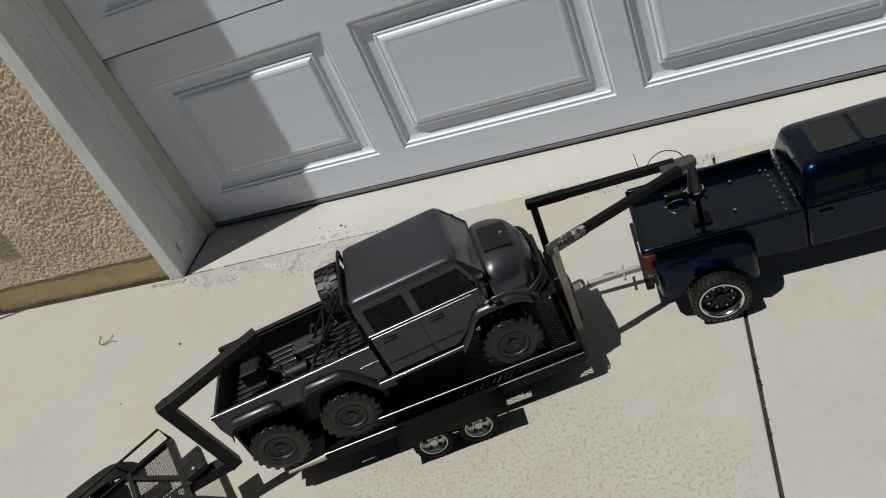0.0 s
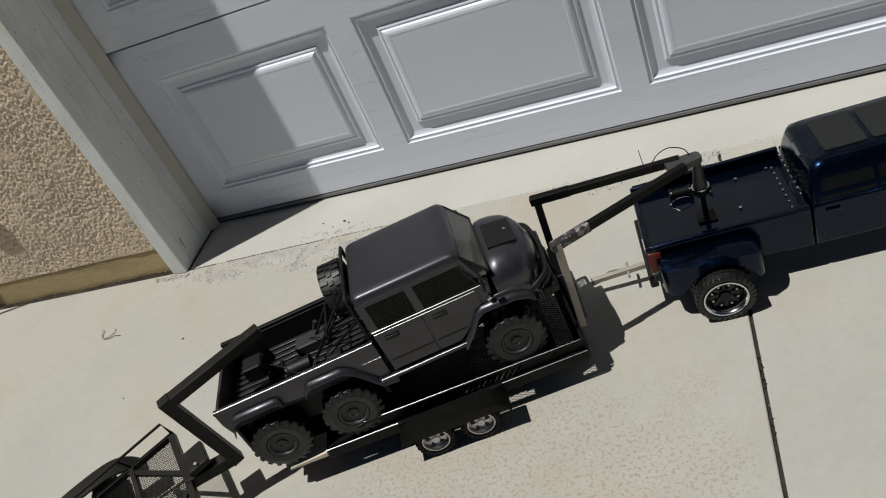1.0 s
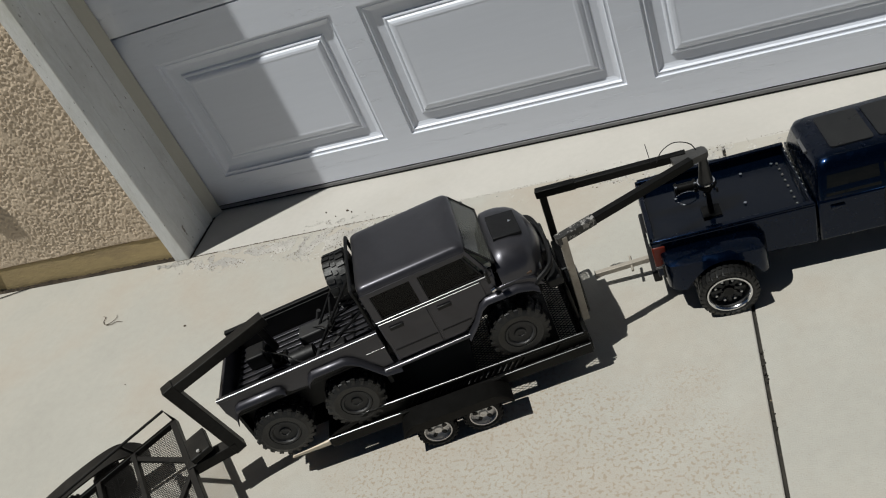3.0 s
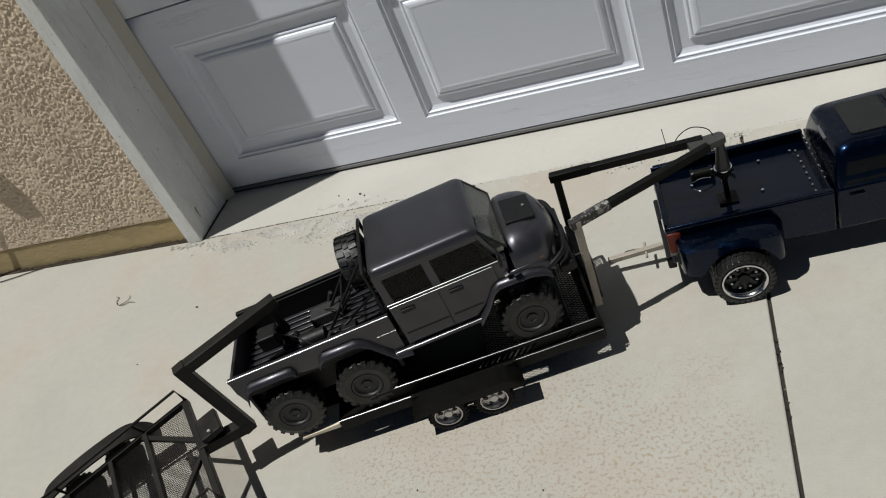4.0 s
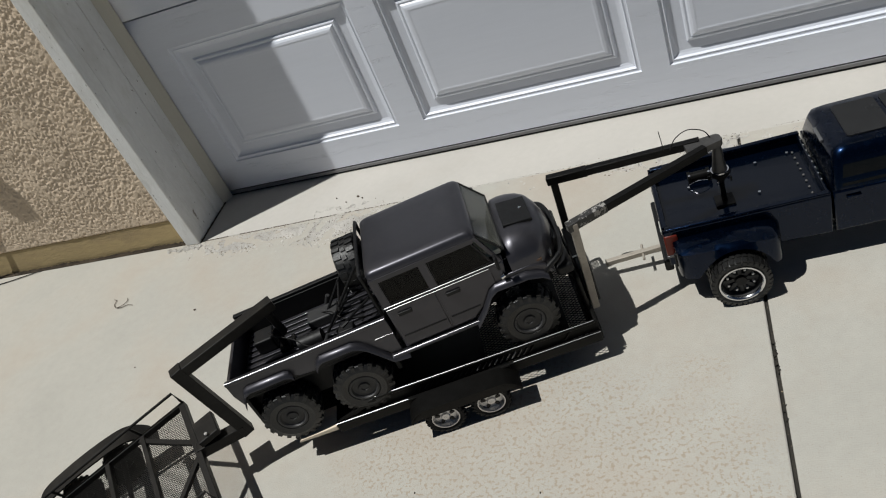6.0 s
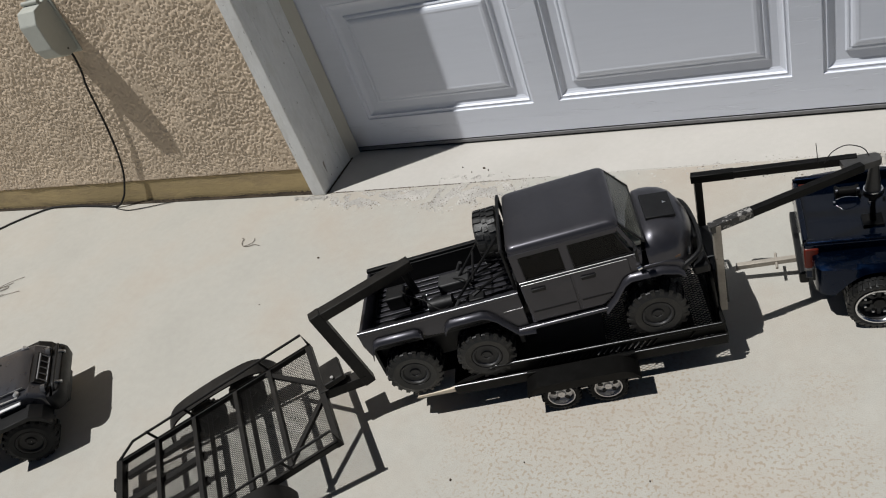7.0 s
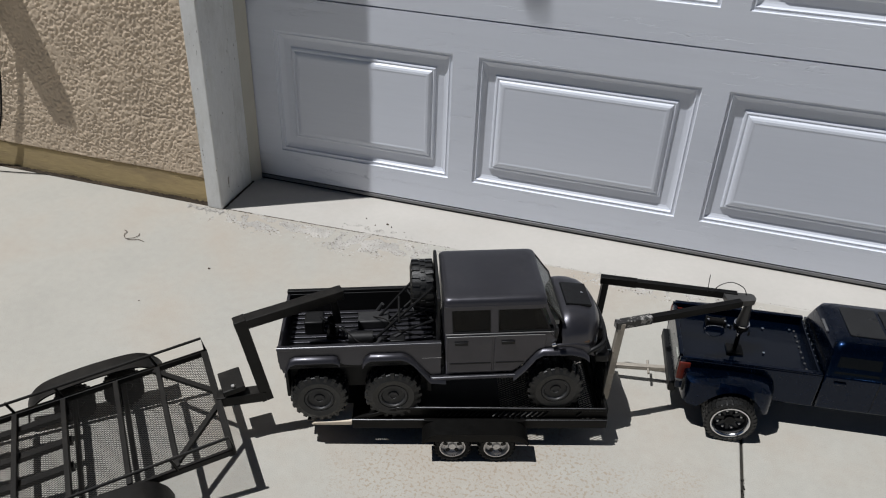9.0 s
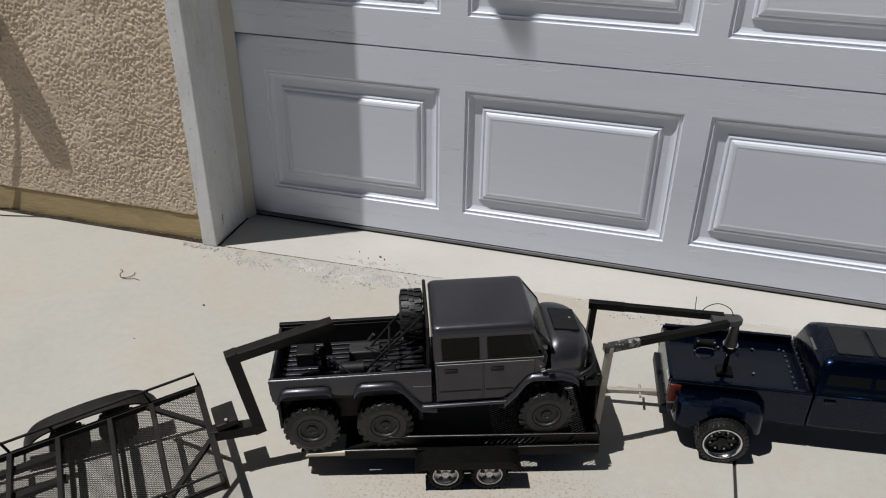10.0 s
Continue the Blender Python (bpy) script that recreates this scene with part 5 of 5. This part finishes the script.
    part("bed_front", B(x1 - 0.0055, x1, -W + 0.0105, W - 0.0105, 0.07, top, 0.002), DARKBLUE, t)
    # rivets across the front of the bed
    rivet = None
    for row, xx in ((0, x1 - 0.020), (1, x1 - 0.006)):
        for k in range(9 - row):
            y = (-0.078 if row == 0 else -0.056) + 0.0172 * k
            pm = pose(xx if row == 0 else x1 - 0.003, y, 0.1225 if row == 0 else 0.1415)
            if rivet is None:
                bm = bmesh.new()
                bmesh.ops.create_icosphere(bm, subdivisions=1, radius=0.0025)
                rivet = part("rivet", bm, HEADSTEEL, t)
                rivet.matrix_basis = pm
            elif row == 0:
                again(rivet, pm)
            else:
                bm = bmesh.new()
                bmesh.ops.create_icosphere(bm, subdivisions=1, radius=0.0021)
                part("bright_rivet", bm, CHROME, t).matrix_basis = pm
    # hitch hardware in the bed
    hx, hy = 0.0006, -0.0275
    bm = B(hx - 0.016, hx + 0.016, hy - 0.016, hy + 0.016, 0.1212, 0.125, 0.001)
    # narrow black stem stands in for the coupler's reflection in the floor
    cyl(bm, (hx, hy, 0.125), (hx, hy, 0.168), 0.005, 0.004, 12)
    bmesh.ops.create_icosphere(bm, subdivisions=2, radius=0.0075, matrix=Matrix.Translation((hx, hy, 0.171)))
    part("hitch_plate", bm, BLACKPAINT, t, "black ball hitch on a plate, its stem standing for a reflection")
    # winch on the bed floor, with a bright hook and fairlead
    wx, wy = -0.028, 0.050
    win = part("winch", cyl(bmesh.new(), (wx - 0.016, wy, 0.1305), (wx + 0.018, wy, 0.1305), 0.0085, n=18), BLACKPAINT, t, "small black winch with bright fittings")
    for ax in (-0.020, 0.014):
        part("bracket", B(wx + ax, wx + ax + 0.006, wy - 0.010, wy + 0.010, 0.1212, 0.137, 0.001), BLACKPAINT, win)
        part("bolt", cyl(bmesh.new(), (wx + ax + 0.003, wy - 0.007, 0.1368), (wx + ax + 0.003, wy - 0.007, 0.1395), 0.0024, n=8), CHROME, win)
    part("clip", tube(bmesh.new(), curve([(wx - 0.02, wy - 0.018, 0.127), (wx - 0.005, wy - 0.022, 0.135), (wx + 0.012, wy - 0.020, 0.131), (wx + 0.02, wy - 0.016, 0.125)], 5), 0.0008, 6), CHROME, win, "bright wire clip")
    for xx, yy in ((-0.05, 0.03), (-0.03, 0.05), (0.058, -0.028), (0.07, 0.055), (0.125, 0.062), (0.012, 0.045), (0.02, 0.038), (0.0, 0.05)):
        part("bolt", cyl(bmesh.new(), (xx, yy, 0.1212), (xx, yy, 0.1245), 0.0026, n=8), CHROME, t)
    # cab
    def ring(xa, xb, w, z, r):
        return rr(xa, xb, -w, w, r, z, 5)
    c0, c1 = 0.157, 0.395
    bm = prism(bmesh.new(), [(c0, 0.058), (0.395, 0.058), (0.407, 0.075), (0.415, 0.098), (0.415, 0.140), (c0, 0.140)], -W, W, 0.004)
    part("cab", bm, BLUE, t)
    bm = loft(bmesh.new(), [ring(c0, 0.405, W - 0.003, 0.1402, 0.012), ring(c0 + 0.002, 0.395, W - 0.008, 0.155, 0.012), ring(c0 + 0.006, 0.375, W - 0.019, 0.182, 0.014), ring(c0 + 0.010, 0.362, W - 0.024, 0.195, 0.016), ring(c0 + 0.018, 0.35, W - 0.034, 0.2025, 0.02), ring(c0 + 0.04, 0.33, W - 0.055, 0.205, 0.02)])
    part("cab_top", bm, BLUE, t, "rounded metallic blue cab roof", smooth=50)
    for s in (-1, 1):
        for a, c in ((0.172, 0.255), (0.263, 0.345)):
            bm = bmesh.new()
            lo, hi = s * (W - 0.0045), s * (W - 0.0165)
            q = [(a, lo, 0.145), (c + (0.02 if a > 0.2 else 0), lo, 0.145), (c, hi, 0.178), (a + (0.006 if a < 0.2 else 0), hi, 0.178)]
            vs = [bm.verts.new(p) for p in q]
            vs2 = [bm.verts.new((p[0], p[1] - s * 0.006, p[2] - 0.002)) for p in q]
            bm.faces.new(vs), bm.faces.new(vs2)
            for k in range(4):
                bm.faces.new((vs[k], vs[(k + 1) % 4], vs2[(k + 1) % 4], vs2[k]))
            part("window", bm, GLOSSBLACK, t, "dark tinted side window", smooth=0)
        part("door_gap", B(0.258, 0.2592, s * (W - 0.001), s * (W + 0.0006), 0.064, 0.140), PLASTIC, t)
        part("handle", B(0.176, 0.198, s * W, s * (W + 0.004), 0.124, 0.129, 0.001), BLUE, t)
    for a, c in ((0.196, 0.262), (0.270, 0.336)):
        part("roof_window", loft(bmesh.new(), [rr(a, c, -0.046, 0.046, 0.006, 0.2), rr(a, c, -0.046, 0.046, 0.006, 0.2066)]), ROOFGLASS, t, "dark glass roof panel")
    bm = bmesh.new()
    q = [(c0 + 0.001, -0.070, 0.150), (c0 + 0.001, 0.070, 0.150), (c0 + 0.0075, 0.062, 0.184), (c0 + 0.0075, -0.062, 0.184)]
    vs = [bm.verts.new(p) for p in q]
    vs2 = [bm.verts.new((p[0] + 0.006, p[1], p[2])) for p in q]
    bm.faces.new(vs), bm.faces.new(vs2)
    for k in range(4):
        bm.faces.new((vs[k], vs[(k + 1) % 4], vs2[(k + 1) % 4], vs2[k]))
    part("rear_window", bm, GLOSSBLACK, t, "dark rear window", smooth=0)
    part("brake_lamp", B(c0 + 0.004, c0 + 0.010, -0.02, 0.02, 0.187, 0.192, 0.001), CLEARLENS, t)
    # nose, ahead of the cab
    bm = loft(bmesh.new(), [rr(0.4155, 0.575, -W, W, 0.01, 0.075), rr(0.4155, 0.58, -W, W, 0.014, 0.115), rr(0.4155, 0.575, -W + 0.004, W - 0.004, 0.016, 0.134), rr(0.4155, 0.562, -W + 0.016, W - 0.016, 0.02, 0.142)])
    part("bonnet", bm, BLUE, t)
    part("front_bumper", B(0.572, 0.595, -W, W, 0.045, 0.072, 0.004), CHROME, t)
    # drawbar in the receiver, sticking out behind
    bar_ = part("drawbar", bar(bmesh.new(), (x0 + 0.01, -0.016, 0.042), (x0 - 0.112, -0.018, 0.034), 0.010, 0.010, bevel=0.001), BARESTEEL, t, "bare steel drawbar in the receiver")
    part("hitch_pin", cyl(bmesh.new(), (x0 - 0.042, -0.036, 0.038), (x0 - 0.042, 0.004, 0.039), 0.0025, n=10), BARESTEEL, bar_)
    return t



# ---- dark off-road car by the wall side ----
def off_roader(m):
    t = thing("off_road_car", m, "dark grey model off-road car with bright wing strips", "model car")
    W = 0.085
    # origin: ground under the front of the bonnet, x forward
    for s in (-1, 1):
        for x in (-0.070, -0.37):
            w_ = wheel(t, x, s * 0.096, 0.052, s, 0.052, 0.042, 0.027, PLASTIC, RUBBER, 20)
            part("hub_cap", cyl(bmesh.new(), (0, -0.019, 0), (0, -0.015, 0), 0.0035, n=10), SILVEREDGE, w_, "small pale hub cap")
    part("chassis", B(-0.42, 0.01, -0.04, 0.04, 0.05, 0.075, 0.004), PLASTIC, t)
    for x in (-0.070, -0.37):
        part("axle", cyl(bmesh.new(), (x, -0.07, 0.05), (x, 0.07, 0.05), 0.008, n=12), PLASTIC, t)
    prof = [(-0.44, 0.078), (-0.43, 0.078), (-0.42, 0.11), (-0.33, 0.11), (-0.31, 0.075), (-0.133, 0.075), (-0.117, 0.104), (-0.100, 0.112), (-0.040, 0.112), (-0.020, 0.100), (-0.013, 0.085), (0.0, 0.085), (-0.003, 0.118), (-0.026, 0.139), (-0.155, 0.150), (-0.44, 0.150)]
    part("body", prism(bmesh.new(), prof, -W, W, 0.008), SUVPAINT, t, smooth=50)
    rings = []
    for x, z in ((-0.16, 0.158), (-0.10, 0.156), (-0.050, 0.151), (-0.034, 0.147), (-0.026, 0.139)):
        r = []
        for k in range(9):
            a = -1 + k / 4
            r.append(Vector((x, 0.066 * a, z + 0.003 * (1 - a * a) - 0.003 * abs(a) ** 5)))
        r += [Vector((x, 0.068, 0.13)), Vector((x, -0.068, 0.13))]
        rings.append(r)
    hood = part("bonnet", loft(bmesh.new(), rings), SUVPAINT, t, "flat dark grey bonnet")
    for s in (-1, 1):
        part("bonnet_crease", bar(bmesh.new(), (-0.15, s * 0.070, 0.1525), (-0.034, s * 0.067, 0.1460), 0.0018, 0.003), RETAINER, hood, "pale highlight line along the bonnet edge")
        part("washer_jet", B(-0.09, -0.084, s * 0.03 - 0.002, s * 0.03 + 0.002, 0.1545, 0.159, 0.0008), PLASTIC, hood)
        part("arch_flare", prism(bmesh.new(), [(-0.137, 0.070), (-0.121, 0.104), (-0.103, 0.117), (-0.035, 0.117), (-0.015, 0.102), (-0.005, 0.080), (-0.011, 0.080), (-0.020, 0.096), (-0.038, 0.109), (-0.101, 0.109), (-0.116, 0.100), (-0.131, 0.070)], s * (W - 0.001), s * (W + 0.042), 0.001), PLASTIC, t)
        part("wing_strip", bar(bmesh.new(), (-0.100, s * (W + 0.003), 0.1300), (-0.046, s * (W + 0.003), 0.1285), 0.009, 0.0035, bevel=0.001), WHITESTRIP, t, "bright strip on top of the wing flare")
        # pale bar that paints the highlight on the shoulder, like the bonnet crease
        part("shoulder_highlight", bar(bmesh.new(), (-0.155, s * (W - 0.001), 0.1490), (-0.046, s * (W - 0.001), 0.1410), 0.0018, 0.0018), SILVEREDGE, t, "pale highlight line along the wing shoulder")
        part("turn_signal", cyl(bmesh.new(), (-0.050, s * (W - 0.010), 0.141), (-0.044, s * (W - 0.010), 0.1475), 0.0055, 0.004, 12), SILVEREDGE, t, "round pale wing-top lamp")
        part("headlight", cyl(bmesh.new(), (-0.010, s * 0.062, 0.119), (-0.002, s * 0.062, 0.117), 0.0115, 0.0115, 20), CLEARLENS, t, "round headlight")
        part("bumper_hook", bar(bmesh.new(), (0.014, s * 0.052, 0.1185), (0.0275, s * 0.050, 0.1100), 0.006, 0.005, bevel=0.001), SILVEREDGE, t, "pale tow hook")
    g = part("grille", prism(bmesh.new(), [(-0.006, 0.104), (0.004, 0.104), (-0.016, 0.138), (-0.026, 0.138)], -0.050, 0.050, 0.001), PLASTIC, t, "black grille with a pale surround")
    for x, z in ((-0.0125, 0.1340), (-0.0025, 0.1170)):
        part("grille_slat", B(x - 0.001, x + 0.0015, -0.043, 0.043, z, z + 0.0028), RETAINER, g)
    for k in range(5):
        y = -0.040 + 0.02 * k
        part("grille_slat", bar(bmesh.new(), (-0.0115, y, 0.1338), (-0.0015, y, 0.1190), 0.0024, 0.0016, up=(1, 0, 0)), RETAINER, g)
    part("bumper", loft(bmesh.new(), [rr(-0.012, 0.018, -0.084, 0.084, 0.014, 0.074), rr(-0.012, 0.026, -0.090, 0.090, 0.020, 0.084), rr(-0.012, 0.028, -0.091, 0.091, 0.022, 0.104), rr(-0.010, 0.024, -0.087, 0.087, 0.020, 0.113)]), PLASTIC, t, "heavy rounded black front bumper", smooth=50)
    part("winch_bar", tube(bmesh.new(), curve([(0.012, -0.074, 0.111), (0.016, -0.070, 0.122), (0.018, -0.05, 0.126), (0.018, 0.05, 0.126), (0.016, 0.070, 0.122), (0.012, 0.074, 0.111)], 5), 0.003), PLASTIC, t)
    part("under_guard", B(-0.02, 0.012, -0.05, 0.05, 0.056, 0.0745, 0.003), PLASTIC, t)
    bm = loft(bmesh.new(), [rr(-0.44, -0.160, -W + 0.002, W - 0.002, 0.012, 0.150), rr(-0.44, -0.182, -W + 0.008, W - 0.008, 0.012, 0.188), rr(-0.438, -0.190, -W + 0.012, W - 0.012, 0.014, 0.206), rr(-0.43, -0.20, -W + 0.024, W - 0.024, 0.02, 0.211)])
    part("cabin", bm, SUVPAINT, t)
    part("windscreen", prism(bmesh.new(), [(-0.164, 0.153), (-0.1605, 0.153), (-0.1825, 0.188), (-0.187, 0.188)], -0.068, 0.068), GLOSSBLACK, t, "dark windscreen", smooth=0)
    for s in (-1, 1):
        for a, c in ((-0.268, -0.192), (-0.35, -0.276), (-0.43, -0.358)):
            part("window", B(a, c, s * (W - 0.008), s * (W - 0.0035), 0.156, 0.186), GLOSSBLACK, t, "dark side window")
        part("mirror", B(-0.162, -0.152, s * (W - 0.006), s * (W + 0.022), 0.147, 0.169, 0.003), PLASTIC, t)
    return t


# ---- litter on the concrete ----
def litter():
    t = thing("dry_twig", Matrix.Identity(4), "dry curled twig lying on the concrete", "twig")
    rnd = random.Random(5)
    o = Vector((-0.170, -0.412, 0.0))
    for pts in ([(-0.030, 0.020), (-0.022, 0.016), (-0.020, 0.004), (-0.010, -0.006), (0.004, -0.007), (0.016, -0.002), (0.030, -0.004)], [(-0.008, -0.006), (0.004, 0.000), (0.008, 0.010), (0.005, 0.018)]):
        part("stem", tube(bmesh.new(), curve([o + Vector((x * 1.3, y * 1.3, 0.0011 + rnd.uniform(0, 0.0016))) for x, y in pts], 5), 0.0008, 5), TWIGBROWN, t)
    for k, (x, y, s) in enumerate(((0.086, -0.469, 0.0035), (0.656, -1.037, 0.003), (0.36, -0.115, 0.003), (0.425, -0.125, 0.004), (0.44, -0.135, 0.003), (0.395, -0.14, 0.0025), (0.003, -0.636, 0.002), (0.774, -0.987, 0.002), (0.981, -0.995, 0.002))):
        bm = bmesh.new()
        bmesh.ops.create_icosphere(bm, subdivisions=2, radius=s, matrix=Matrix.LocRotScale((x, y, s * 0.35), Euler((k, k * 2, k)), (1, 0.75, 0.55)))
        tagged(part("dirt_crumb", bm, TWIGBROWN), "small dark crumb of dirt on the concrete", "crumb", group="crumbs on the concrete")
    t = thing("dry_grass", Matrix.Identity(4), "wisp of dry grass stems lying on the concrete", "grass")
    for k in range(7):
        a = Vector((-1.02 + rnd.uniform(-0.02, 0.02), -0.637 + rnd.uniform(-0.03, 0.03), 0.001))
        d = Vector((rnd.uniform(0.06, 0.1), rnd.uniform(0.02, 0.07), 0.001))
        part("stem", tube(bmesh.new(), curve([a, a + d * 0.5 + Vector((0, rnd.uniform(-0.005, 0.005), 0.002)), a + d], 4), 0.0007, 5), TWIGBROWN, t)


ground()
garage_door()
house()
outlet_box()
wall_lamp()
HAULER = pose(0.8005, -0.685, 0, 0, 0, 18.0) @ Matrix.Scale(0.976, 4)
car_hauler(HAULER)
ramp_block(HAULER @ pose(-0.2290, 0, 0))
TRUCK = pose(0.5463, -0.8121, 0.060, -1.56, -2.0, 19.77) @ Matrix.Scale(0.976, 4)
six_wheeler(TRUCK)
MESHTR = pose(0.4003, -0.9478, 0.1033, 0, -7.16, 40.3)
mesh_trailer(MESHTR, [MESHTR.inverted() @ Vector(p) for p in ((0.470, -0.904, 0.094), (0.443, -0.918, 0.258), (0.580, -0.793, 0.272))])
pickup(pose(1.2908, -0.4977, 0, 0, 0, 7.3) @ Matrix.Scale(0.98, 4))
off_roader(pose(-0.305, -0.968, 0, 0, 0, 39.5) @ Matrix.Scale(1.05, 4))
litter()
